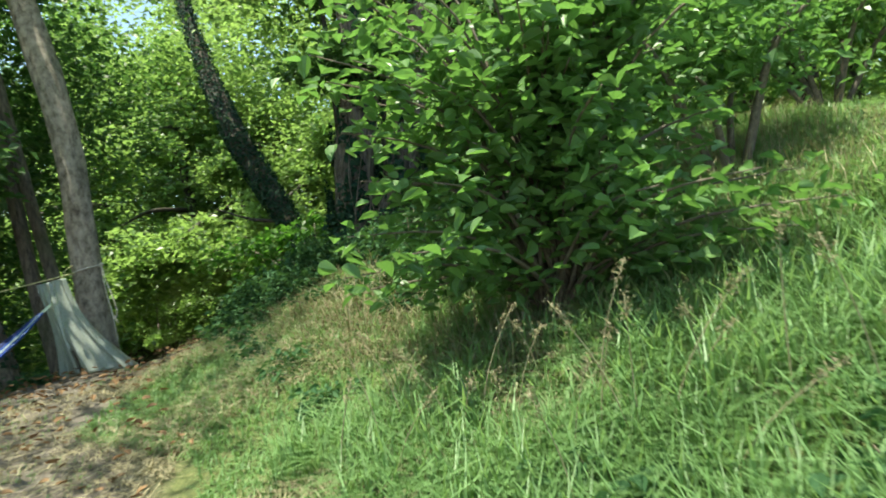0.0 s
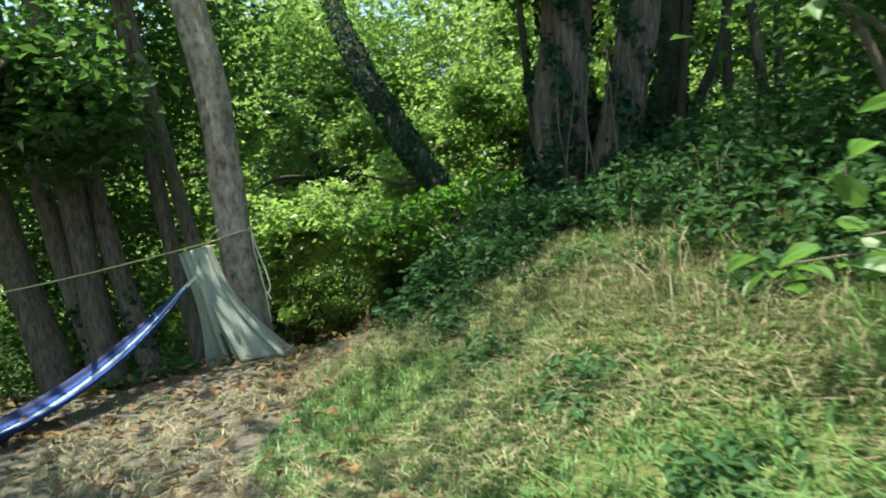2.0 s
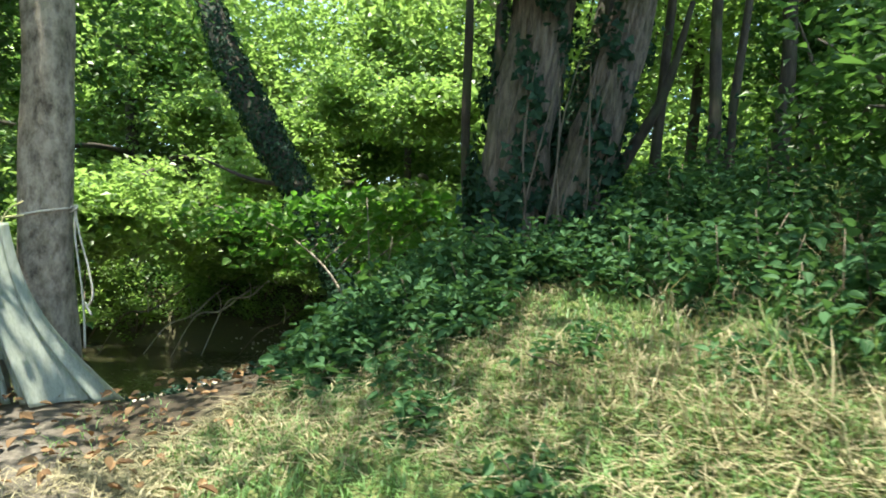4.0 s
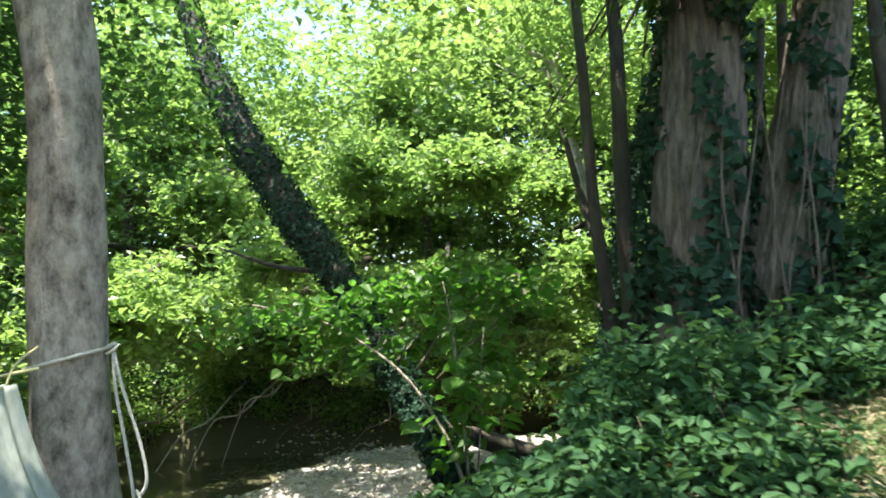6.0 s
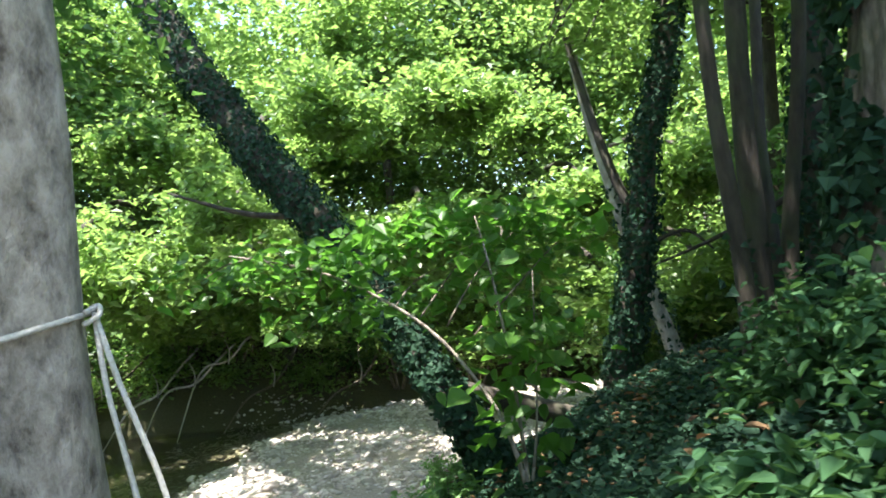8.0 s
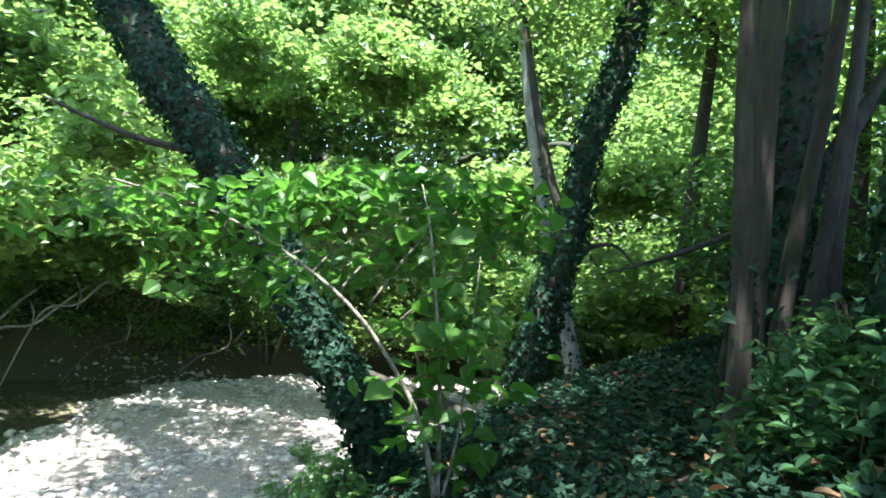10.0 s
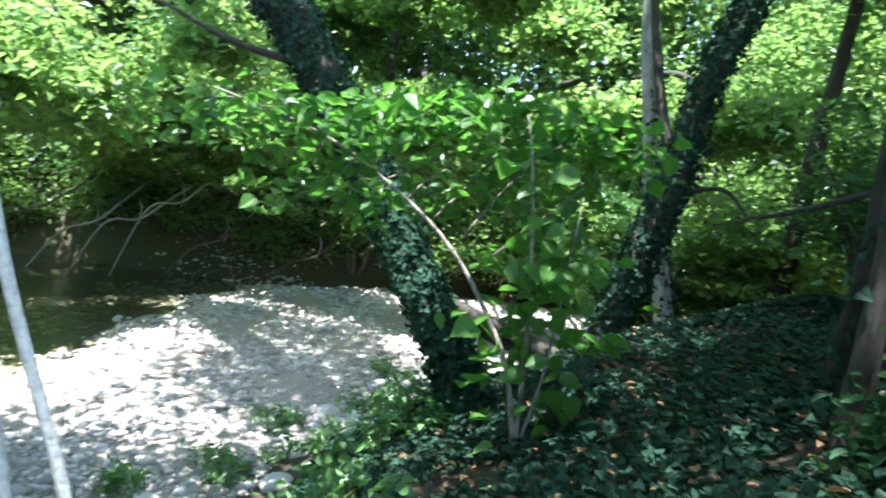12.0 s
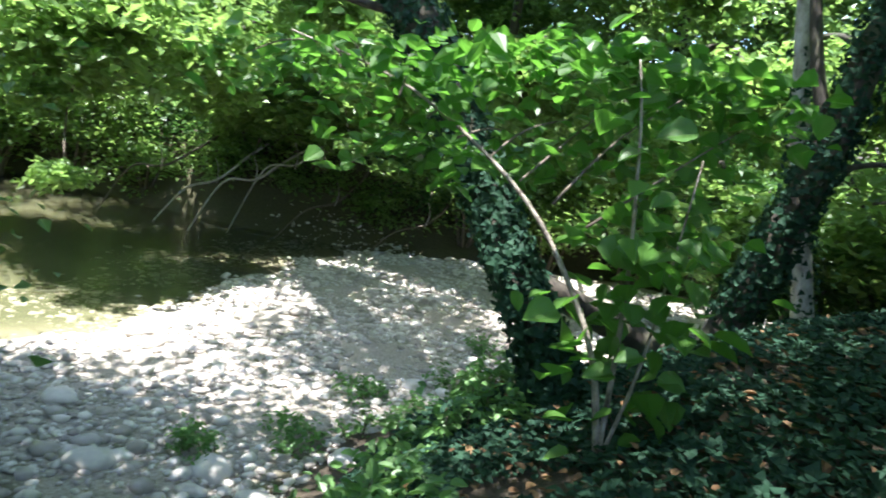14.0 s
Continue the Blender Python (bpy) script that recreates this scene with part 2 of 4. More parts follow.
def leaves(name, pts, size, mat, parent=None, label="", tilt=0.5, droop=0.3, fine=False, wide=0.62, up=None, lobed=False):
    """Leaves at pts: folded along the midrib, each with its own turn and tilt."""
    pts = np.asarray(pts, float)
    n = len(pts)
    nrm = rng.normal(0, tilt, (n, 3)) + (np.array([0, 0, 1.0]) if up is None else up)
    nrm /= np.linalg.norm(nrm, axis=1)[:, None]
    a = rng.uniform(0, 2 * math.pi, n)
    d = np.stack([np.cos(a), np.sin(a), np.full(n, -droop)], 1)
    d -= nrm * (d * nrm).sum(1)[:, None]
    d /= np.linalg.norm(d, axis=1)[:, None] + 1e-9
    w = np.cross(nrm, d)
    L = (size * rng.uniform(0.65, 1.25, n))[:, None]
    W = L * wide * rng.uniform(0.85, 1.15, (n, 1))
    lift = nrm * L * 0.13
    if lobed:
        v = np.stack([pts, pts + d * L * 0.12 + w * W * 0.62 + lift, pts + d * L * 0.42 + w * W * 0.42 + lift * 0.5,
                      pts + d * L - lift, pts + d * L * 0.42 - w * W * 0.42 + lift * 0.5, pts + d * L * 0.12 - w * W * 0.62 + lift], 1)
    elif fine:
        v = np.stack([pts, pts + d * L * 0.1 + w * W * 0.33 + lift * 0.7, pts + d * L * 0.4 + w * W * 0.5 + lift, pts + d * L * 0.74 + w * W * 0.31 + lift * 0.4, pts + d * L - lift * 1.3,
                      pts + d * L * 0.74 - w * W * 0.31 + lift * 0.4, pts + d * L * 0.4 - w * W * 0.5 + lift, pts + d * L * 0.1 - w * W * 0.33 + lift * 0.7], 1)
    else:
        v = np.stack([pts, pts + d * L * 0.42 + w * W * 0.5 + lift, pts + d * L - lift, pts + d * L * 0.42 - w * W * 0.5 + lift], 1)
    if fine and not lobed:
        base = np.arange(n)[:, None] * 8
        f = np.concatenate([base + np.array([[0, 1, 2, 3, 4]]), base + np.array([[0, 4, 5, 6, 7]])])
    elif lobed:
        base = np.arange(n)[:, None] * 6
        f = np.concatenate([base + np.array([[0, 1, 2, 3]]), base + np.array([[0, 3, 4, 5]])])
    else:
        base = np.arange(n)[:, None] * 4
        f = np.concatenate([base + np.array([[0, 1, 2]]), base + np.array([[0, 2, 3]])])
    return mesh_object(name, v.reshape(-1, 3), f, mat, parent, label, flat=True)


def clumps(center, radii, n_clumps, per, spread=0.35, flat=0.35, hollow=0.45):
    """Leaf places in many small layered clumps inside an uneven ellipsoid."""
    v = rng.normal(0, 1, (n_clumps, 3))
    v /= np.linalg.norm(v, axis=1)[:, None]
    r = rng.uniform(hollow, 1.0, (n_clumps, 1)) * (0.8 + 0.25 * np.sin(v[:, :1] * 5 + v[:, 1:2] * 4 + rng.uniform(0, 6)))
    c = np.asarray(center) + v * r * np.asarray(radii)
    p = np.repeat(c, per, 0) + rng.normal(0, 1, (n_clumps * per, 3)) * np.array([spread, spread, spread * flat])
    return p


def tube(name, pts, radii, mat, parent=None, label="", sides=12, rough=0.06, steps=6, flare=0.0, seed=0.0, ridge=0.0):
    """A limb along a bent line, tapered, with an uneven skin; flare widens its foot into buttresses; ridge: depth of bark plates."""
    pts = np.asarray(pts, float)
    t0 = np.linspace(0, 1, len(pts))
    t = np.linspace(0, 1, (len(pts) - 1) * steps + 1)
    k = len(pts)
    # a smooth curve: interpolate, then average
    p = np.stack([np.interp(t, t0, pts[:, i]) for i in range(3)], 1)
    r = np.interp(t, t0, np.asarray(radii, float))
    if k > 2:
        for _ in range(steps):
            p[1:-1] = p[1:-1] * 0.5 + (p[:-2] + p[2:]) * 0.25
    tan = np.gradient(p, axis=0)
    tan /= np.linalg.norm(tan, axis=1)[:, None]
    ref = np.array([0, 1.0, 0]) if abs(tan[0, 1]) < 0.8 else np.array([1.0, 0, 0])
    a = np.cross(tan, ref)
    a /= np.linalg.norm(a, axis=1)[:, None]
    b = np.cross(tan, a)
    ang = np.linspace(0, 2 * math.pi, sides, endpoint=False)
    zz = np.arange(len(t))[:, None]
    bump = 1 + rough * (np.sin(ang * 3 + seed + zz * 0.23) + 0.7 * np.sin(ang * 5 + seed * 2.1 - zz * 0.31) + 0.6 * np.sin(ang * 2 + zz * 0.7 + seed))
    if ridge:
        bump = bump + ridge * (np.abs(np.sin(ang * 11 + seed + 0.9 * np.sin(zz * 0.33 + ang * 2))) + 0.5 * np.abs(np.sin(ang * 19 + 0.7 * np.sin(zz * 0.5))) - 0.8)
    foot = 1 + flare * np.exp(-t[:, None] * 14) * (1 + 0.45 * np.sin(ang * 4 + seed))
    rr = r[:, None] * bump * foot
    v = p[:, None, :] + a[:, None, :] * (np.cos(ang) * rr)[..., None] + b[:, None, :] * (np.sin(ang) * rr)[..., None]
    n = len(t)
    i, j = np.meshgrid(np.arange(n - 1), np.arange(sides), indexing="ij")
    j2 = (j + 1) % sides
    f = np.stack([i * sides + j, i * sides + j2, (i + 1) * sides + j2, (i + 1) * sides + j], -1).reshape(-1, 4)
    verts = np.concatenate([v.reshape(-1, 3), p[:1], p[-1:]])
    jj = np.arange(sides)
    cap = np.concatenate([np.stack([np.full(sides, n * sides), (jj + 1) % sides, jj], 1),
                          np.stack([np.full(sides, n * sides + 1), (n - 1) * sides + jj, (n - 1) * sides + (jj + 1) % sides], 1)])
    return mesh_object(name, verts, [f, cap], mat, parent, label)


def on_tube(pts, radii, n, lo=0.0, hi=1.0, off=0.03, bias=1.0):
    """Places on the skin of a limb, with the way outwards."""
    pts = np.asarray(pts, float)
    t0 = np.linspace(0, 1, len(pts))
    t = lo + (hi - lo) * rng.uniform(0, 1, n) ** bias
    p = np.stack([np.interp(t, t0, pts[:, i]) for i in range(3)], 1)
    d = np.stack([np.interp(np.minimum(t + 0.02, 1), t0, pts[:, i]) for i in range(3)], 1) - np.stack([np.interp(np.maximum(t - 0.02, 0), t0, pts[:, i]) for i in range(3)], 1)
    d /= np.linalg.norm(d, axis=1)[:, None]
    o = rng.normal(0, 1, (n, 3))
    o -= d * (o * d).sum(1)[:, None]
    o /= np.linalg.norm(o, axis=1)[:, None]
    r = np.interp(t, t0, radii)[:, None]
    return p + o * (r + rng.uniform(0, off, (n, 1))), o


# ---- ground and stream ----
def axis(lo, hi, step, end_lo, end_hi):
    v = list(np.arange(lo, hi + 1e-6, step))
    d = step
    while v[-1] < end_hi:
        d *= 1.25
        v.append(v[-1] + d)
    d = step
    while v[0] > end_lo:
        d *= 1.25
        v.insert(0, v[0] - d)
    return np.array(v)


gx, gy = axis(-9, 7, 0.1, -400, 400), axis(-5, 19.5, 0.1, -400, 600)
X, Y = np.meshgrid(gx, gy)
Z = ground_z(X, Y) + rng.normal(0, 0.006, X.shape)
nx, ny = len(gx), len(gy)
ii, jj = np.meshgrid(np.arange(ny - 1), np.arange(nx - 1), indexing="ij")
quads = np.stack([ii * nx + jj, ii * nx + jj + 1, (ii + 1) * nx + jj + 1, (ii + 1) * nx + jj], -1).reshape(-1, 4)
ground = mesh_object("ground", np.stack([X, Y, Z], -1).reshape(-1, 3), quads, M_GROUND)
tagged(ground, "grassy bank with trodden dirt path and gravel stream bed", "ground", kind="structure")
S, U = along_path(X, Y)
R = river_side(X, Y)
mask_gravel = smooth((R - 1.5) / 0.6) * smooth((far_edge(X) - Y + 0.3) / 0.5)
mask_dirt = smooth((0.55 - S) / 0.7) * smooth((S + 3.2) / 1.2) * smooth((U + 4) / 2) * smooth((9.0 - U) / 1.2) * smooth((0.5 - R) / 0.6)
mask_mud = smooth((wet(X, Y) + 0.9) / 2.2) * mask_gravel + smooth((Y - far_edge(X) + 0.5) / 0.4) * smooth((far_edge(X) + 2 - Y) / 0.5)
mask_litter = np.maximum(smooth((U - 6.8) / 1.2), smooth((-S - 2.2) / 1.0)) * (1 - mask_gravel)
for key, val in (("gravel", mask_gravel), ("dirt", mask_dirt), ("litter", mask_litter), ("mud", mask_mud)):
    ground.data.attributes.new(key, "FLOAT", "POINT").data.foreach_set("value", val.ravel().astype(np.float32))

wx, wy = np.linspace(-60, 60, 121), np.linspace(6.0, 19.6, 30)
WX, WY = np.meshgrid(wx, wy)
ii, jj = np.meshgrid(np.arange(len(wy) - 1), np.arange(len(wx) - 1), indexing="ij")
wq = np.stack([ii * 121 + jj, ii * 121 + jj + 1, (ii + 1) * 121 + jj + 1, (ii + 1) * 121 + jj], -1).reshape(-1, 4)
water = mesh_object("water", np.stack([WX, WY, np.full(WX.shape, -1.3)], -1).reshape(-1, 3), wq, M_WATER)
water.visible_shadow = False
tagged(water, "shallow brown-green stream water over gravel", "water", kind="structure")


# ---- stones ----
def stone_shape():
    bm = bmesh.new()
    bmesh.ops.create_icosphere(bm, subdivisions=1, radius=1.0)
    v = np.array([q.co[:] for q in bm.verts])
    f = np.array([[q.index for q in face.verts] for face in bm.faces])
    bm.free()
    return v, f


SV, SF = stone_shape()


def stones(name, pts, sizes, mat):
    n = len(pts)
    sc = np.stack([rng.uniform(0.8, 1.5, n), rng.uniform(0.7, 1.2, n), rng.uniform(0.35, 0.65, n)], 1) * sizes[:, None]
    a = rng.uniform(0, 6.28, n)
    v = SV[None] * (1 + rng.normal(0, 0.13, (n, len(SV), 1))) * sc[:, None, :]
    c, s_ = np.cos(a)[:, None], np.sin(a)[:, None]
    v = np.stack([v[..., 0] * c - v[..., 1] * s_, v[..., 0] * s_ + v[..., 1] * c, v[..., 2]], -1) + np.asarray(pts)[:, None, :]
    f = (np.arange(n)[:, None, None] * len(SV) + SF[None]).reshape(-1, 3)
    return mesh_object(name, v.reshape(-1, 3), f, mat)


gp = np.stack([rng.uniform(-9, 4.0, 66000), rng.uniform(7.0, 17.4, 66000)], 1)
keep = (river_side(gp[:, 0], gp[:, 1]) > 1.5) & (wet(gp[:, 0], gp[:, 1]) < rng.uniform(-0.5, 2.2, len(gp)))
keep &= np.sin(gp[:, 0] * 2.3 + gp[:, 1] * 0.9) * np.sin(gp[:, 1] * 2.1 - gp[:, 0] * 1.3) > rng.uniform(-0.9, 0.35, len(gp))
gp = gp[keep]
g_size = rng.gamma(1.6, 0.011, len(gp)) + 0.008
gravel = stones("gravel", np.column_stack([gp, ground_z(gp[:, 0], gp[:, 1]) + g_size * 0.2]), g_size, M_STONE)
tagged(gravel, "sunlit pale gravel and pebbles on the stream bar", "gravel", kind="stuff")


def boulder(x, y, r, label, mat=None, squash=0.6, name="river_stone", group="stones in the stream"):
    bm = bmesh.new()
    bmesh.ops.create_icosphere(bm, subdivisions=3, radius=1.0)
    off = Vector((x * 3.1, y * 1.7, r))
    for v in bm.verts:
        k = 1 + 0.28 * noise.noise(v.co * 1.1 + off) + 0.1 * noise.noise(v.co * 3 + off)
        v.co = Vector((v.co.x * r * 1.25 * k, v.co.y * r * k, v.co.z * r * squash * k))
    me = bpy.data.meshes.new(name)
    bm.to_mesh(me)
    bm.free()
    for p in me.polygons:
        p.use_smooth = True
    me.materials.append(mat or M_STONE)
    ob = new(name, me)
    ob.location = (x, y, gz(x, y) + r * squash * 0.25)
    ob.rotation_euler = (0, 0, x * 2 + y)
    return tagged(ob, label, "stone", group)


boulder(-4.95, 10.9, 0.22, "pale rounded stone at the edge of the stream")
for bx, by, br in ((-3.1, 8.4, 0.13), (-2.6, 8.0, 0.16), (-3.9, 8.2, 0.14), (-2.2, 8.7, 0.12), (-4.6, 8.9, 0.12), (-1.9, 10.6, 0.11), (-3.4, 9.6, 0.1)):
    boulder(bx, by, br, "grey-white stone lying on the gravel bar")
boulder(0.75, 6.15, 0.24, "flat grey-green mossy stone among the ivy", M_MOSSY, 0.3, "flat_stone", "")


# ---- trees ----
def tree(name, label, line, radii, bark, crown=None, leaf=M_FAR, leaf_size=0.13, group="", ivy=0, flare=0.5, limbs=(), seed=0.0, sides=16, ivy_span=(0.02, 0.9)):
    """A trunk along a line; crown: (center, radii, clumps, leaves a clump) each; limbs: (line, radii)."""
    t = thing(name, label, "tree", group)
    tube("trunk", line, radii, bark, t, sides=sides, rough=0.05, flare=flare, seed=seed, steps=8)
    for ln, rr in limbs:
        tube("limb", ln, rr, bark, t, sides=8, rough=0.04, seed=seed + 1)
    for c, r, n, per in (crown or ()):
        leaves("crown", clumps(c, r, n, per), leaf_size, leaf, t)
        top = np.asarray(line[-1], float)
        for _ in range(5):
            d = rng.normal(0, 1, 3)
            tip = np.asarray(c) + d / np.linalg.norm(d) * np.asarray(r) * 0.7
            tube("limb", [top, (top + tip) / 2 + rng.normal(0, 0.2, 3), tip], [radii[-1] * 0.6, radii[-1] * 0.35, 0.012], bark, t, sides=7, rough=0.03, seed=_)
    if ivy:
        p, o = on_tube(line, radii, ivy, ivy_span[0], ivy_span[1], 0.09)
        leaves("ivy", p, 0.062, M_IVY, t, "dark glossy ivy climbing the trunk", 0.45, 0.8, lobed=True, wide=0.95, up=o * 0.9)
    return t


# the slender grey tree that carries the line and the net
tree("net_tree", "slender grey-barked tree with a rope tied round its trunk",
     [(-2.4, 4.42, 0.25), (-2.47, 4.36, 1.1), (-2.45, 4.34, 2.1), (-2.44, 4.3, 2.9), (-2.62, 4.28, 4.0), (-3.0, 4.3, 5.6), (-3.2, 4.3, 7.2)],
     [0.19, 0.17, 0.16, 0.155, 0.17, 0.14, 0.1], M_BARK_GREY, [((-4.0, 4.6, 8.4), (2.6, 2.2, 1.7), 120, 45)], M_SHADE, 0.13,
     sides=24, flare=0.35, seed=2.0)

# the old twin trunk on top of the mound
big = thing("twin_tree", "massive old twin-stemmed tree with fissured bark and ivy", "tree")
b1 = [(0.66, 5.2, 0.95), (0.64, 5.2, 1.7), (0.7, 5.2, 2.4), (0.88, 5.25, 3.4), (0.95, 5.3, 5.5), (0.9, 5.4, 8.0)]
b2 = [(1.06, 5.25, 0.95), (1.1, 5.25, 1.7), (1.29, 5.25, 2.4), (1.57, 5.3, 3.4), (2.0, 5.5, 5.4), (2.4, 5.7, 7.6)]
r1, r2 = [0.34, 0.26, 0.235, 0.22, 0.2, 0.14], [0.32, 0.23, 0.18, 0.155, 0.14, 0.1]
tube("trunk", b1, r1, M_BARK_BROWN, big, sides=110, rough=0.06, flare=0.3, seed=1.0, steps=12, ridge=0.09)
tube("trunk", b2, r2, M_BARK_BROWN, big, sides=110, rough=0.07, flare=0.3, seed=4.0, steps=12, ridge=0.09)
for k in range(12):
    a = -2.5 + k * 0.19
    x0, y0 = 0.84 + 0.47 * math.cos(a), 5.2 + 0.38 * math.sin(a)
    w = [0.07 * math.sin(k * 2.3 + j * 1.7) for j in range(5)]
    tube("vine", [(x0 - 0.05, y0 - 0.05, 0.9), (x0 + w[0], y0, 1.35), (x0 + 0.03 + w[1], y0 + 0.02, 1.8), (x0 + 0.08 + w[2], y0 + 0.02, 2.3), (x0 + 0.16 + w[3], y0 + 0.05, 2.9)], [0.012, 0.011, 0.009, 0.007, 0.004], M_BARK_BROWN, big, sides=6, rough=0.03, seed=k)
for ln, rr, n in ((b1, r1, 9000), (b2, r2, 6500)):
    p, o = on_tube(ln, rr, n, 0.02, 0.8, 0.13, 1.5)
    patch = np.sin(p[:, 0] * 13 + p[:, 2] * 1.7) * np.sin(p[:, 2] * 2.9 + p[:, 1] * 9) + 0.35 * np.sin(p[:, 2] * 7 + p[:, 0] * 17)
    ok = patch > np.clip(-0.1 + 0.4 * (p[:, 2] - 1.5), -0.5, 0.35)
    p, o = p[ok], o[ok]
    leaves("ivy", p, 0.062, M_IVY, big, "dark ivy climbing the trunk", 0.45, 0.8, lobed=True, wide=0.95, up=o * 0.9)
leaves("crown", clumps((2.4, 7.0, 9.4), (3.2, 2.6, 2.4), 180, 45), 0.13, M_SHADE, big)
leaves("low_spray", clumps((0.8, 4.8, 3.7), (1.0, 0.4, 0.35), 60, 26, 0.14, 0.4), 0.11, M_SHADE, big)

# slender stems beside it
for k, (x, y, lean, r) in enumerate(((0.36, 6.05, -0.08, 0.05), (0.5, 6.2, 0.03, 0.07), (0.62, 6.15, 0.3, 0.045), (2.55, 6.4, 0.12, 0.06), (2.75, 6.5, 0.35, 0.045), (3.6, 7.4, 0.1, 0.09), (2.3, 7.6, 0.2, 0.07), (1.12, 7.2, 0.12, 0.05))):
    z0 = gz(x, y)
    tree("young_tree", "slim dark young tree standing behind the mound", [(x, y, z0 - 0.1), (x + lean * 0.2 + 0.06 * math.sin(k * 3), y, z0 + 0.8), (x + lean * 0.5 - 0.06 * math.sin(k * 2 + 1), y, z0 + 1.7), (x + lean + 0.07 * math.sin(k), y + 0.05, z0 + 3.0), (x + lean * 2, y + 0.2, z0 + 5.2)],
         [r * 1.2, r * 0.95, r * 0.85, r * 0.75, r * 0.5], M_BARK_DARK, [((x + lean * 2, y + 0.4, z0 + 5.2), (1.1, 1.0, 1.5), 40, 35)], M_FAR if k > 2 else M_SHADE, 0.12,
         "young trees", flare=0.3, seed=k * 1.7, sides=10, ivy=40, ivy_span=(0.02, 0.3))

# dark trunk close to the bank, with a pale stem leaning by it
tree("dark_tree", "dark rough trunk with ivy on the ivy-covered bank", [(1.68, 7.35, 0.35), (1.66, 7.35, 1.3), (1.72, 7.4, 2.6), (1.9, 7.5, 4.6), (2.0, 7.6, 7)], [0.19, 0.155, 0.145, 0.12, 0.07], M_BARK_DARK,
     [((1.6, 7.8, 7.6), (2.2, 2.0, 1.8), 90, 40)], M_FAR, 0.13, ivy=1800, ivy_span=(0.02, 0.6), seed=3.0,
     limbs=[([(1.68, 7.38, 1.9), (1.95, 7.3, 2.5), (2.35, 7.2, 3.2), (2.6, 7.2, 4.2)], [0.08, 0.065, 0.05, 0.03]), ([(1.7, 7.38, 2.1), (1.1, 7.7, 1.75), (0.55, 7.9, 1.55)], [0.03, 0.02, 0.008])])
tree("slanting_tree", "slim dark stem slanting past the rough trunk", [(1.4, 6.95, 0.42), (1.55, 7.0, 1.3), (1.8, 7.05, 2.4), (2.1, 7.2, 4.2)], [0.07, 0.055, 0.05, 0.035], M_BARK_DARK, flare=0.3, sides=10, seed=5.0)

# the ivy-clad trunk that leans out over the stream
lean_line = [(-0.7, 8.3, -0.3), (-0.93, 8.6, 0.15), (-1.3, 9.1, 0.72), (-1.65, 9.6, 1.3), (-2.42, 10.4, 2.42), (-3.18, 11.1, 3.4), (-4.05, 11.8, 4.7), (-4.95, 12.7, 6.3), (-5.8, 13.5, 8.4), (-6.5, 14.3, 10.5)]
lean_r = [0.15, 0.13, 0.13, 0.15, 0.19, 0.22, 0.22, 0.19, 0.14, 0.07]
tree("leaning_tree", "dark ivy-clad trunk leaning far out over the stream", lean_line, lean_r, M_BARK_DARK,
     # the second crown is an unseen extra that keeps the sun off the trunk
     [((-7.2, 15.6, 10.6), (2.0, 1.8, 1.4), 40, 45), ((-3.7, 10.2, 9.1), (2.3, 3.5, 0.8), 150, 44)], M_FAR, 0.14, ivy=13000, ivy_span=(0.0, 0.97), seed=6.0, flare=0.0, sides=18,
     limbs=[([(-2.35, 10.4, 2.42), (-3.2, 10.6, 2.5), (-4.2, 10.9, 2.9)], [0.05, 0.035, 0.012])])
stub = thing("fallen_limb", "dark fallen limb sloping down to the bank", "branch")
tube("limb", [(-1.2, 9.1, 0.55), (-0.55, 9.3, 0.3), (0.15, 9.5, 0.02), (0.5, 9.6, -0.15)], [0.1, 0.11, 0.12, 0.1], M_BARK_DARK, stub, sides=12, rough=0.05, seed=2.5)

# the tree that leans the other way, with pale bark patches
t2_line = [(0.86, 10.45, -0.45), (0.98, 10.42, 0.25), (1.17, 10.4, 1.0), (1.4, 10.4, 1.9), (1.55, 10.4, 3.0), (1.9, 10.5, 3.8), (2.2, 10.6, 5.0), (2.6, 10.8, 7.0)]
t2_r = [0.19, 0.16, 0.145, 0.14, 0.13, 0.12, 0.1, 0.06]
tree("bank_tree", "dark crooked tree on the lip of the bank with ivy patches", t2_line, t2_r, M_BARK_DARK,
     [((2.6, 11.0, 7.2), (2.4, 2.0, 1.7), 100, 42), ((1.2, 10.8, 4.6), (1.3, 0.9, 0.9), 34, 40)], M_FAR, 0.12, ivy=4200, ivy_span=(0.12, 0.85), seed=8.0,
     limbs=[([(1.4, 10.4, 1.9), (1.15, 10.55, 2.6), (0.95, 10.7, 3.6), (0.7, 10.9, 5.2)], [0.07, 0.06, 0.05, 0.02]),
            ([(1.42, 10.38, 1.7), (1.85, 10.2, 1.9), (2.1, 10.1, 1.6)], [0.03, 0.022, 0.012])])
tree("pale_tree", "pale peeling trunk standing behind the crooked tree", [(2.2, 11.4, -0.3), (1.95, 11.4, 0.6), (1.6, 11.4, 1.7), (1.25, 11.4, 3.2), (0.9, 11.5, 5.5)], [0.12, 0.1, 0.09, 0.08, 0.05], M_BARK_PALE,
     [((0.8, 11.6, 6.2), (1.6, 1.4, 1.4), 60, 40)], M_FAR, 0.12, seed=9.0, sides=12, ivy=500, ivy_span=(0.05, 0.7))

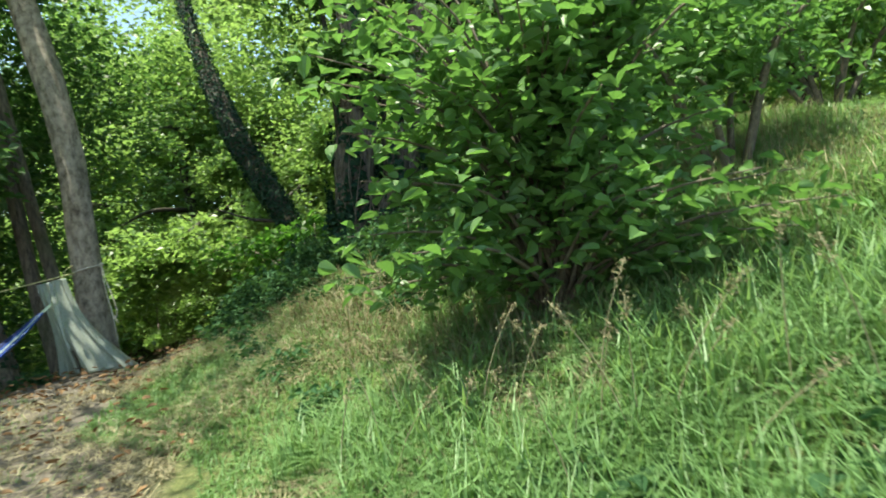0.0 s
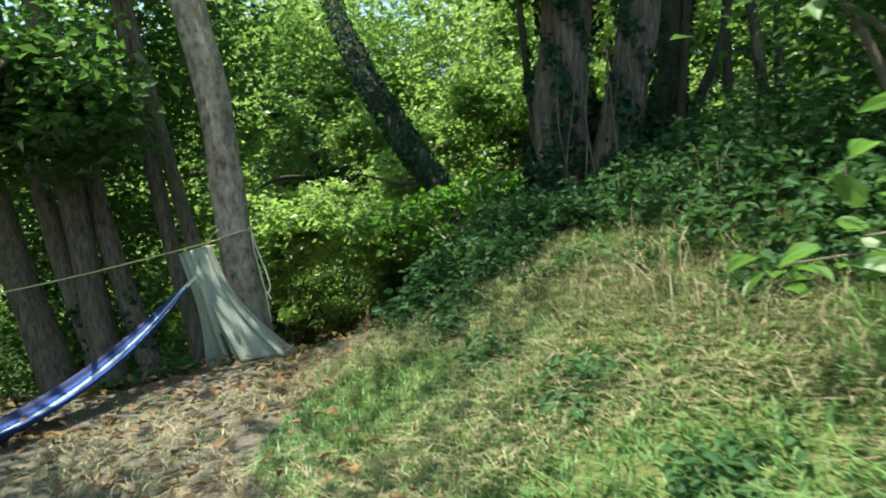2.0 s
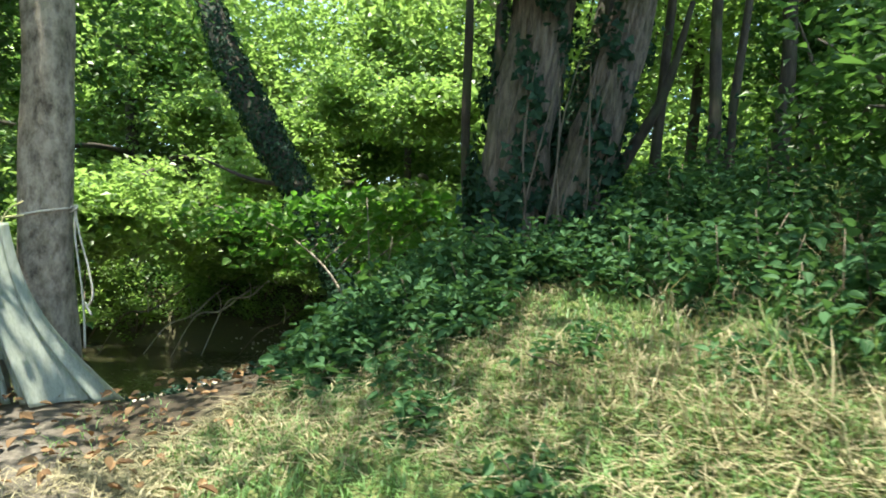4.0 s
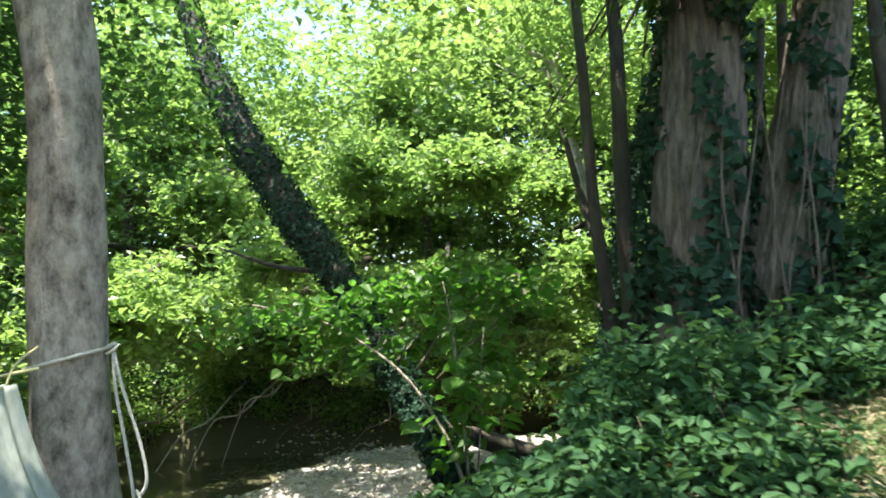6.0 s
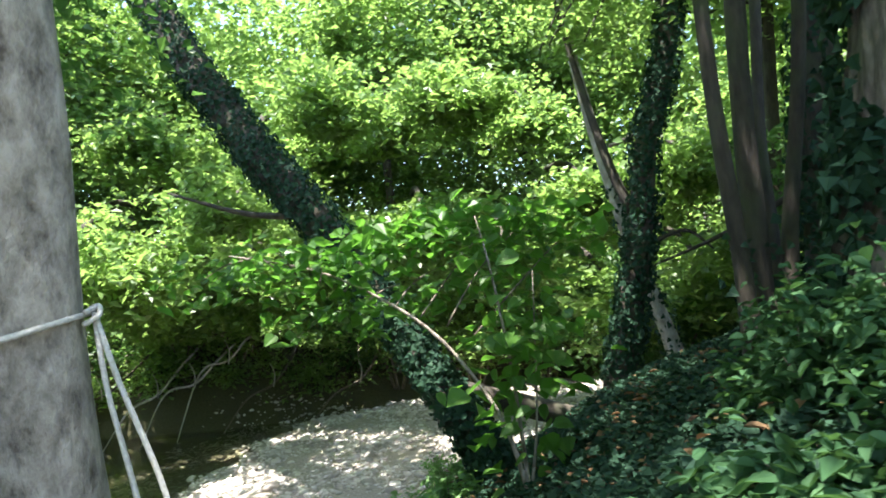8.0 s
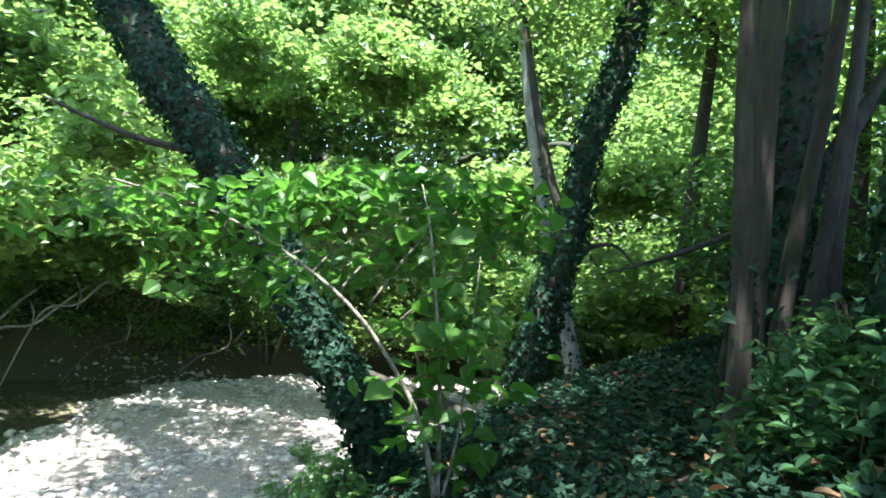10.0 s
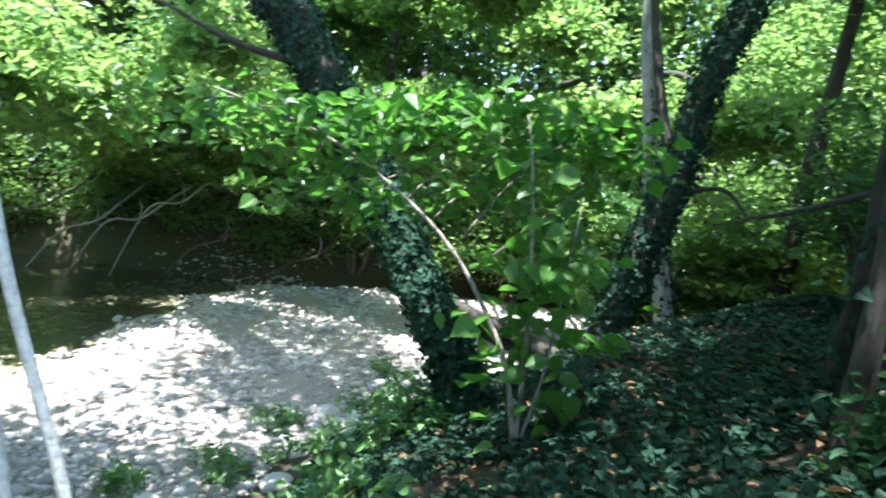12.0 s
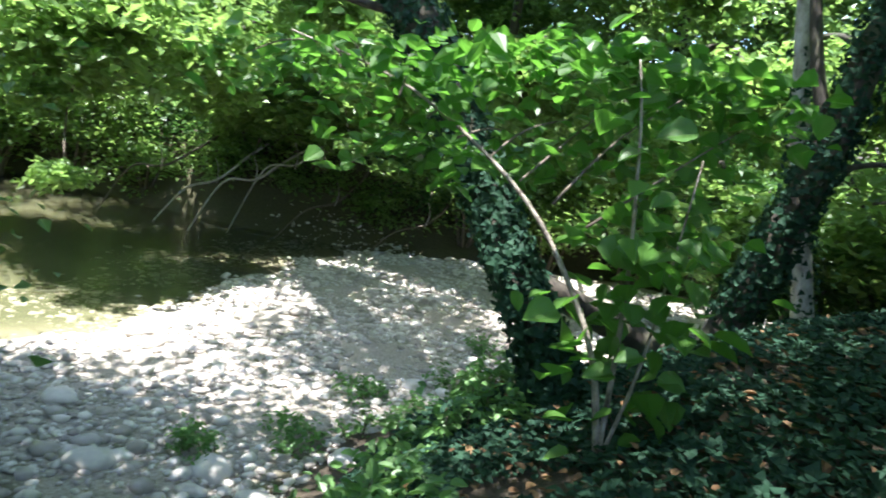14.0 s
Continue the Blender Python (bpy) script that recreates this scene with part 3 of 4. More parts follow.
# the dim group of trunks beyond the hammock
for k, (x, y, dx, r) in enumerate(((-5.5, 4.9, -1.0, 0.2), (-4.7, 4.75, -0.85, 0.12), (-4.4, 4.6, -0.5, 0.15), (-4.05, 4.85, -0.8, 0.12), (-3.7, 5.25, -0.55, 0.1), (-6.6, 4.2, -0.9, 0.22), (-3.3, 5.3, -0.75, 0.09))):
    z0 = gz(x, y)
    tree("alder_tree", "brown mossy trunk in a shaded clump by the path", [(x, y, z0 - 0.15), (x + dx * 0.2 + 0.05 * math.sin(k * 2), y, z0 + 0.7), (x + dx * 0.55 - 0.06 * math.sin(k * 3), y, z0 + 1.7), (x + dx, y + 0.1, z0 + 3.2), (x + dx * 1.7, y + 0.2, z0 + 6.0)],
         [r * 1.2, r * 1.05, r * 0.95, r * 0.9, r * 0.6], M_BARK_BROWN, [((x + dx * 1.9 - 0.3, y - 0.6, z0 + 6.8), (2.0, 2.0, 1.7), 70, 42)], M_SHADE, 0.13, "clump of trees by the path",
         ivy=160 if k % 2 else 0, ivy_span=(0.02, 0.4), seed=k * 2.2, sides=14)
low = thing("overhanging_branch", "drooping leafy maple branch above the hammock", "branch")
bough = [(-4.8, 4.7, 3.6), (-4.0, 3.6, 3.6), (-3.4, 2.8, 3.2), (-3.0, 2.3, 2.7)]
tube("limb", bough, [0.06, 0.045, 0.03, 0.01], M_TWIG, low, sides=8, rough=0.03)
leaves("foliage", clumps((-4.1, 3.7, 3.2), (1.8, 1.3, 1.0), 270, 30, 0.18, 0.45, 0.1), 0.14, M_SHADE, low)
# the tree that the far end of the hammock is tied to
tree("hammock_tree", "grey tree that holds the hammock", [(-3.5, -1.3, -0.35), (-3.5, -1.3, 1.2), (-3.55, -1.25, 3.2), (-3.4, -1.2, 6.0)], [0.2, 0.17, 0.16, 0.1], M_BARK_GREY,
     [((-3.2, -1.0, 7.0), (2.6, 2.4, 1.8), 90, 42)], M_SHADE, 0.14, seed=11.0)


# ---- far bank ----
def far_tree(x, y, h, r, dx, seed, leaf):
    z0 = gz(x, y)
    return tree("far_tree", "tall leafy tree standing on the far bank", [(x, y, z0 - 0.2), (x + dx * 0.4, y, z0 + h * 0.3), (x + dx, y, z0 + h * 0.65)], [r * 1.2, r, r * 0.6], M_BARK_DARK,
                [((x + dx, y, z0 + h * 0.7), (3.2, 2.4, h * 0.36), 230, 36)], leaf, 0.2,
                "trees on the far bank", seed=seed, flare=0.4, sides=10)


for k, x in enumerate(np.arange(-15.5, 14.5, 2.9)):
    far_tree(x + 0.8 * math.sin(k * 3.3), 20.6 + 1.5 * math.sin(k * 2.1), 9 + 2.5 * math.sin(k * 1.3), 0.16 + 0.05 * math.sin(k), 0.8 * math.sin(k * 1.9), k * 1.1, M_FAR)


def bank_bush(x, y, z, rx, ry, rz, n, label, leaf, size=0.13, group="bushes on the far bank"):
    b = thing("bush", label, "bush", group)
    z0 = gz(x, y)
    for k in range(6):
        a = k * 1.05 + x
        tip = (x + math.cos(a) * rx * 0.7, y + math.sin(a) * ry * 0.7, z + rz * 0.5 * math.sin(k * 2.0 + x))
        tube("stem", [(x + 0.1 * math.cos(a), y + 0.1 * math.sin(a), z0 - 0.05), ((x + tip[0]) / 2, (y + tip[1]) / 2, (z0 + tip[2]) / 2 + 0.3), tip], [0.035, 0.025, 0.008], M_TWIG, b, sides=6, rough=0.03, seed=k)
    leaves("foliage", clumps((x, y, z), (rx, ry, rz), n, 34, 0.24, 0.4, 0.35), size, leaf, b)
    return b


for k, x in enumerate(np.arange(-14, 12, 1.9)):
    yy = 18.3 + 0.5 * math.sin(k * 2.7)
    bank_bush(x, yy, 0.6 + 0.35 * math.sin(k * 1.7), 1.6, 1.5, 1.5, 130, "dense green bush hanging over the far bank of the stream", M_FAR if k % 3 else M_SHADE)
for k, x in enumerate(np.arange(-12, 10, 1.7)):
    bank_bush(x, 17.75, -0.1 + 0.3 * math.sin(k * 2.3), 1.15, 0.75, 0.75, 48, "low shaded bush trailing down the far bank to the water", M_FAR, 0.12, "bushes trailing to the water")
# sunlit maples leaning over the water upstream
for x, y, z, n in ((-7.2, 14.6, 2.6, 120), (-5.6, 15.6, 2.2, 100), (-9.2, 13.5, 2.8, 120), (-6.4, 16.4, 4.6, 120), (-10.5, 11.5, 3.0, 110), (-4.2, 17.0, 4.4, 90), (-1.5, 17.2, 4.8, 100), (1.5, 17.0, 4.6, 100), (-9.0, 15.5, 5.6, 110), (-1.0, 14.2, 2.3, 90), (0.6, 14.8, 1.5, 90), (2.2, 14.6, 2.6, 90), (-3.0, 15.8, 2.1, 90), (3.8, 13.6, 3.0, 90), (-0.4, 13.6, 4.4, 90), (-2.6, 14.6, 4.6, 90), (2.2, 13.4, 0.7, 70), (3.4, 12.6, 0.9, 70), (-8.8, 13.4, 4.6, 90), (-4.2, 13.6, 2.9, 45), (-4.6, 16.6, 1.4, 90), (-6.2, 15.8, 1.3, 80), (-6.5, 12.1, 2.0, 70), (-7.6, 12.6, 1.7, 70), (-5.7, 13.4, 1.8, 60)):
    b = thing("maple_bough", "sunlit pale green maple bough hanging over the stream", "branch", "boughs over the stream")
    root = np.array([x * 1.05, 19.0 if y > 13 else 16.5, z + 1.2])
    tube("limb", [root, (root + (x, y, z)) / 2 + (0, 0, 0.5), (x, y, z)], [0.09, 0.06, 0.015], M_BARK_DARK, b, sides=8, rough=0.03, seed=x)
    leaves("foliage", clumps((x, y, z), (1.5, 1.3, 0.95), n, 32, 0.24, 0.28, 0.1), 0.165, M_FAR, b, wide=0.75)
# hanging sprays that catch the sun
for x, y, z, s in ((-6.3, 11.4, 0.1, 0.5), (-3.05, 15.3, 0.45, 0.55), (-7.0, 11.8, 0.9, 0.5), (-3.9, 15.4, 0.7, 0.4)):
    b = thing("leaf_spray", "bright sunlit maple spray hanging low over the water", "branch", "sprays over the water")
    root = np.array([x - 0.9, y + 1.6, z + 1.4])
    tube("twig", [root, (x - 0.3, y + 0.4, z + 0.75), (x, y, z)], [0.02, 0.014, 0.004], M_TWIG, b, sides=6, rough=0.02)
    leaves("foliage", clumps((x, y, z + 0.1), (s, s * 0.7, s * 0.55), 22, 26, 0.1, 0.35, 0.05), 0.1, M_FAR, b, fine=True)
# bare roots and driftwood under the far bank
for k, (x, y, z) in enumerate(((-5.8, 16.3, -0.15), (-6.6, 16.5, -0.3), (-5.2, 16.7, 0.2), (-4.4, 17.0, -0.4), (-7.6, 16.3, -0.2), (-2.6, 17.0, -0.5))):
    d = thing("root", "bleached bare root hanging from the eroded bank", "root", "bare roots of the far bank")
    tube("root_arm", [(x + 0.5, 17.7, 0.4), (x + 0.35, y + 0.5, z + 0.35 + 0.1 * math.sin(k)), (x, y, z - 0.1), (x - 0.55, y - 0.1, z - 0.02 - 0.2 * (k % 2)), (x - 1.1, y - 0.3, -1.4)], [0.03, 0.026, 0.024, 0.02, 0.01], M_DRIFT if k < 3 else M_TWIG, d, sides=6, rough=0.05, seed=k)
    tube("root_arm", [(x, y, z - 0.1), (x + 0.1, y - 0.2, z + 0.2), (x + 0.02, y - 0.25, z + 0.42)], [0.016, 0.012, 0.005], M_DRIFT, d, sides=6, rough=0.05, seed=k)

# the thicket behind the banks
def thicket(name, n, x0, x1, y0, y1, top, label, size=0.2, leaf=M_FAR, floor=0.0):
    c = np.stack([rng.uniform(x0, x1, n), rng.uniform(y0, y1, n)], 1)
    z = ground_z(c[:, 0], c[:, 1]) + floor + rng.uniform(0, 1, n) ** 0.9 * top * (0.75 + 0.25 * np.sin(c[:, 0] * 0.9 + c[:, 1] * 0.7))
    p = np.repeat(np.column_stack([c, z]), 34, 0) + rng.normal(0, 1, (n * 34, 3)) * (0.42, 0.42, 0.2)
    return tagged(leaves(name, p, size, leaf), label, "foliage", kind="stuff")


thicket("far_thicket", 3200, -20, 17, 19.2, 24, 12.5, "dense sunlit foliage of the wood across the stream")
thicket("back_wood", 1500, -30, 10, 24, 31, 19, "tall wood rising behind the far bank", 0.34)
thicket("far_understory", 2000, -17, 14, 18.6, 23, 5.6, "leafy understory on the far bank", 0.18)
thicket("upstream_thicket", 1100, -19, -10.5, 3, 18, 7.0, "dense foliage of the wood upstream")
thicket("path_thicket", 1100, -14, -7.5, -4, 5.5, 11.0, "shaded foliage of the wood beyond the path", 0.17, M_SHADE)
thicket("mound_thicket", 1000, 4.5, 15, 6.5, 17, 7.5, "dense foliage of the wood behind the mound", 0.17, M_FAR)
# leaf layers added overhead, out of view, to shade bank, bar, slope and mound
thicket("bank_shade_leaves", 125, -1.4, 4.2, 6.2, 9.4, 2.2, "leaf layer added overhead to shade the bank", 0.16, M_FAR, 4.9)
thicket("bar_shade_leaves", 22, -6.5, -1.0, 7.0, 15.5, 2.5, "unseen high leaves added to dapple the gravel bar", 0.24, M_FAR, 9.0)
thicket("slope_shade_leaves", 40, 0.8, 4.2, 1.8, 3.4, 1.6, "unseen high leaves added to shade the slope", 0.16, M_SHADE, 6.0)
thicket("mound_shade_leaves", 160, -2.9, 3.4, 3.0, 6.6, 1.8, "unseen high leaves added to shade the mound", 0.16, M_SHADE, 6.2)
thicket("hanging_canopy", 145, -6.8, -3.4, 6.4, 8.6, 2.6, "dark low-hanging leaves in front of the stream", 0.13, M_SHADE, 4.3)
# two more unseen layers, put up only to darken the alder trunks and the path
thicket("alder_shade_leaves", 170, -9.5, -4.0, 3.6, 7.5, 2.0, "unseen dense high leaves added to shade the clump", 0.16, M_SHADE, 6.5)
thicket("path_shade_leaves", 150, -7.0, -0.4, -5.0, 3.6, 1.8, "unseen high leaves added to shade the path", 0.15, M_FAR, 6.0)
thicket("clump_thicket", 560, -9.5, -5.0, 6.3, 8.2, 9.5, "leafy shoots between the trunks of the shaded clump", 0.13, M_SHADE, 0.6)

# far woods all round
ang = rng.uniform(0, 2 * math.pi, 1500)
rad = rng.uniform(24, 42, 1500)
wc = np.stack([rad * np.cos(ang), 6 + rad * np.sin(ang)], 1)
open_side = (wc[:, 0] > 4) & (wc[:, 1] < -2)
wc = wc[~open_side]
wz = ground_z(wc[:, 0], wc[:, 1]) + rng.uniform(0, 1, len(wc)) ** 0.8 * 15
wp = np.repeat(np.column_stack([wc, wz]), 45, 0) + rng.normal(0, 1, (len(wc) * 45, 3)) * (1.3, 1.3, 0.8)
woods = leaves("woods", wp, 0.42, M_FAR)
tagged(woods, "distant dense green woodland foliage", "woods", kind="stuff")


# ---- net, rope, hammock ----
def rope(name, pts, r, mat, parent, label="", steps=6):
    return tube(name, pts, [r] * len(pts), mat, parent, label, sides=7, rough=0.04, steps=steps)


line = thing("clothes_line", "thin rope tied round the tree with two loose ends", "rope")
knot = np.array([-2.25, 4.33, 1.7])
wrap = [(-2.455 + 0.185 * math.cos(a), 4.345 + 0.185 * math.sin(a), 1.66 + 0.04 * math.sin(a + 1.2)) for a in np.linspace(0, 2 * math.pi, 13)]
rope("loop", wrap, 0.008, M_ROPE, line)
rope("line", [(-2.46, 4.13, 1.63), (-2.9, 3.95, 1.56), (-3.6, 3.55, 1.45), (-4.3, 3.1, 1.36), (-5.6, 2.3, 1.4), (-6.9, 1.6, 1.55)], 0.007, M_CORD, line)
rope("loose_end", [knot, (-2.215, 4.28, 1.5), (-2.17, 4.27, 1.3), (-2.13, 4.27, 1.05), (-2.12, 4.28, 0.78)], 0.0075, M_ROPE, line)
rope("loose_end", [knot, (-2.18, 4.27, 1.52), (-2.1, 4.26, 1.3), (-2.06, 4.26, 1.12), (-2.1, 4.26, 1.05), (-2.13, 4.26, 1.1), (-2.07, 4.255, 1.0)], 0.0075, M_ROPE, line)
rope("knot", [(-2.27, 4.31, 1.67), (-2.22, 4.3, 1.69), (-2.24, 4.34, 1.72), (-2.26, 4.3, 1.7)], 0.007, M_ROPE, line)
# the post that takes the other end of the line
tree("line_tree", "thin trunk that holds the far end of the line", [(-7.0, 1.5, -0.2), (-7.0, 1.5, 1.4), (-7.1, 1.5, 3.5)], [0.12, 0.1, 0.08], M_BARK_BROWN, flare=0.3, sides=10)


def net():
    """A gauze sheet slung over the line, falling in folds and spreading on the ground, slit at the bottom."""
    t = thing("mosquito_net", "pale grey-green gauze net draped over the line", "net")
    nu, nv = 72, 44
    u, v = np.meshgrid(np.linspace(0, 1, nu), np.linspace(0, 1, nv))
    top = np.stack([-2.84 + 0.38 * u, 3.98 + 0.0 * u, 1.53 + 0.05 * u], -1)
    bx = -2.72 + 1.0 * u
    by = 3.96 + 0.1 * np.sin(u * 9)
    bot = np.stack([bx, by, ground_z(bx, by) + 0.012], -1)
    p = top * (1 - v[..., None]) + bot * v[..., None]
    bow = np.where(u > 0.5, -0.16 * (u - 0.5) * 2, 0.05) * np.sin(v * math.pi)
    p[..., 0] += bow
    fold = 0.035 * np.sin(u * 26 + 2 * v) * (0.35 + 0.8 * v) + 0.02 * np.sin(u * 53 + 5 * v) * v + 0.05 * np.sin(u * 8 + 1) * v
    p[..., 1] += fold - 0.1 * np.sin(v * math.pi) * np.sin(u * math.pi)
    i, j = np.meshgrid(np.arange(nv - 1), np.arange(nu - 1), indexing="ij")
    slit = (np.abs(j / nu - (0.42 + 0.0 * i)) < 0.02 + 0.1 * np.maximum(0, i / nv - 0.72)) & (i / nv > 0.72)
    i, j = i[~slit], j[~slit]
    f = np.stack([i * nu + j, i * nu + j + 1, (i + 1) * nu + j + 1, (i + 1) * nu + j], -1).reshape(-1, 4)
    sheet = mesh_object("sheet", p.reshape(-1, 3), f, M_NET, t)
    th = sheet.modifiers.new("thickness", "SOLIDIFY")
    th.thickness = 0.002
    hem = p[0]
    rope("top_hem", hem[::8], 0.008, M_NET, t, "rolled hem over the line", 2)
    rope("hanger", [(-2.5, 3.98, 1.57), (-2.48, 4.0, 1.66), (-2.46, 4.12, 1.72)], 0.005, M_CORD, t)
    return t


net()
# what shows under the net: a folded pale cloth
def bundle(x, y, r, mat, label):
    bm = bmesh.new()
    bmesh.ops.create_icosphere(bm, subdivisions=4, radius=1)
    for v in bm.verts:
        k = 1 + 0.25 * noise.noise(v.co * 2.3 + Vector((x, y, 0))) + 0.12 * noise.noise(v.co * 6)
        v.co = Vector((v.co.x * r * 1.6 * k, v.co.y * r * 0.7 * k, max(v.co.z, -0.6) * r * 0.7 * k))
    me = bpy.data.meshes.new("cloth_bundle")
    bm.to_mesh(me)
    bm.free()
    for q in me.polygons:
        q.use_smooth = True
    me.materials.append(mat)
    ob = new("cloth_bundle", me)
    ob.location = (x, y, gz(x, y) + r * 0.4)
    return tagged(ob, label, "cloth")


M_CLOTH = plain("cloth_slate", (0.08, 0.1, 0.14), (0.22, 0.25, 0.3), 30, 0.9, 0.4)
bundle(-2.28, 4.1, 0.1, M_CLOTH, "crumpled slate-blue cloth on the ground under the net")


def hammock():
    t = thing("hammock", "blue woven hammock with pale and navy stripes slung between trees", "hammock")
    a, b = np.array([-2.62, 3.75, 1.22]), np.array([-3.3, -0.95, 1.45])
    nu, nv = 60, 25
    names = (("navy_stripe", M_NAVY), ("blue_stripe", M_BLUE), ("pale_stripe", M_STRIPE), ("blue_stripe", M_BLUE), ("navy_stripe", M_NAVY), ("blue_stripe", M_BLUE), ("pale_stripe", M_STRIPE), ("blue_stripe", M_BLUE))
    edges = [0, 0.2, 0.36, 0.43, 0.55, 0.66, 0.8, 0.86, 1.0]
    side = np.array([1.0, 0.14, 0.0])
    for (nm, mat), lo, hi in zip(names, edges[:-1], edges[1:]):
        u, v = np.meshgrid(np.linspace(0, 1, nu), np.linspace(lo, hi, 6))
        mid = a * (1 - u[..., None]) + b * u[..., None]
        s_ = 4 * u * (1 - u)
        wide = 0.05 + 0.32 * s_ ** 0.8
        c = (v - 0.5) * 2
        p = mid + side * (c * wide * 0.5)[..., None]
        p[..., 2] += -0.98 * s_ + 0.24 * wide * c * c + 0.012 * np.sin(c * 22 + u * 3)
        i, j = np.meshgrid(np.arange(5), np.arange(nu - 1), indexing="ij")
        f = np.stack([i * nu + j, i * nu + j + 1, (i + 1) * nu + j + 1, (i + 1) * nu + j], -1).reshape(-1, 4)
        ob = mesh_object(nm, p.reshape(-1, 3), f, mat, t)
        th = ob.modifiers.new("thickness", "SOLIDIFY")
        th.thickness = 0.006
    for k in range(5):
        d = side * (k - 2) * 0.012
        rope("end_cord", [a + d, a + d * 0.4 + (0.02, 0.2, 0.12), (-2.58, 4.16, 1.42)], 0.005, M_STRIPE, t)
    rope("end_cord", [b, (-3.4, -1.1, 1.6)], 0.008, M_STRIPE, t)
    return t


hammock()


# ---- the broadleaf bush by the path ----
def near_bush():
    t = thing("broadleaf_bush", "broadleaf bush with ovate pale green leaves beside the path", "bush")
    root = np.array([3.05, 0.95, gz(3.05, 0.95) - 0.03])
    pts = []
    for k in range(84):
        a = -2.75 + 2.6 * rng.uniform() if k % 3 else rng.uniform(0, 6.28)
        reach = rng.uniform(0.5, 1.3)
        h = rng.uniform(-0.05, 2.1)
        tip = root + np.array([math.cos(a) * reach * 1.15, math.sin(a) * reach * 0.85, h + 0.25])
        mid = root + np.array([math.cos(a) * reach * 0.45, math.sin(a) * reach * 0.4, h * 0.8 + 0.3])
        tube("branch", [root + rng.normal(0, 0.06, 3) * (1, 1, 0), mid, tip], [0.013, 0.009, 0.003], M_TWIG, t, sides=5, rough=0.02, steps=4, seed=k)
        for f in np.linspace(0.35, 1.0, 14):
            q = (root * (1 - f) ** 2 + 2 * mid * f * (1 - f) + tip * f * f)
            for _ in range(4):
                pts.append(q + rng.normal(0, 0.09, 3) * (1, 1, 0.7))
    pts = np.array(pts)
    pts = pts[pts[:, 2] > ground_z(pts[:, 0], pts[:, 1]) + 0.12]
    path_side, _ = along_path(pts[:, 0], pts[:, 1])
    pts = pts[path_side > 0.45]
    leaves("foliage", pts, 0.096, M_BUSH, t, tilt=0.42, droop=0.35, fine=True, wide=0.7)
    return t


near_bush()
# a taller shrub behind it, and one above the slope
bank_bush(4.4, 2.7, 2.7, 1.3, 0.9, 0.9, 70, "tall shaded shrub behind the bush", M_BUSH, 0.1, "shrubs on the slope")
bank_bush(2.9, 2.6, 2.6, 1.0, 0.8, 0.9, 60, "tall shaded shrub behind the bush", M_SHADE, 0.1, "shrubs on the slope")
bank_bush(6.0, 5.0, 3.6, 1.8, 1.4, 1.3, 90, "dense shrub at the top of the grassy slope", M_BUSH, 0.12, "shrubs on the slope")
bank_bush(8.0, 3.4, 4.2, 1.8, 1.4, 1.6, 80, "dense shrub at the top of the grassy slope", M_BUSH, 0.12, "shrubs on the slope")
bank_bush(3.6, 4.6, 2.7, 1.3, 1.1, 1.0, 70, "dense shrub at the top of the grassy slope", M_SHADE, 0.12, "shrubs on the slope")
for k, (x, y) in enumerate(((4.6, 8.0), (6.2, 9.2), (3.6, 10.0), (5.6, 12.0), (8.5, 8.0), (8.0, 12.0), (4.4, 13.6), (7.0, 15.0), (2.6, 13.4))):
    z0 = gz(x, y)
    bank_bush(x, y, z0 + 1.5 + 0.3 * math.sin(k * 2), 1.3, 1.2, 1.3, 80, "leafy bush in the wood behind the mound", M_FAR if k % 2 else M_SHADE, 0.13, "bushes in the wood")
for k, (x, y) in enumerate(((5.2, 10.4), (7.4, 10.2), (6.5, 7.0), (9.5, 13.0), (4.0, 12.2), (10.0, 6.0))):
    z0 = gz(x, y)
    tree("wood_tree", "leafy tree in the wood behind the mound", [(x, y, z0 - 0.2), (x + 0.1, y, z0 + 2.0), (x + 0.3 * math.sin(k * 2), y, z0 + 5.0)], [0.16, 0.12, 0.08], M_BARK_DARK,
         [((x, y, z0 + 5.6), (2.2, 2.0, 2.0), 110, 40)], M_FAR, 0.15, "trees in the wood", seed=k, sides=10)


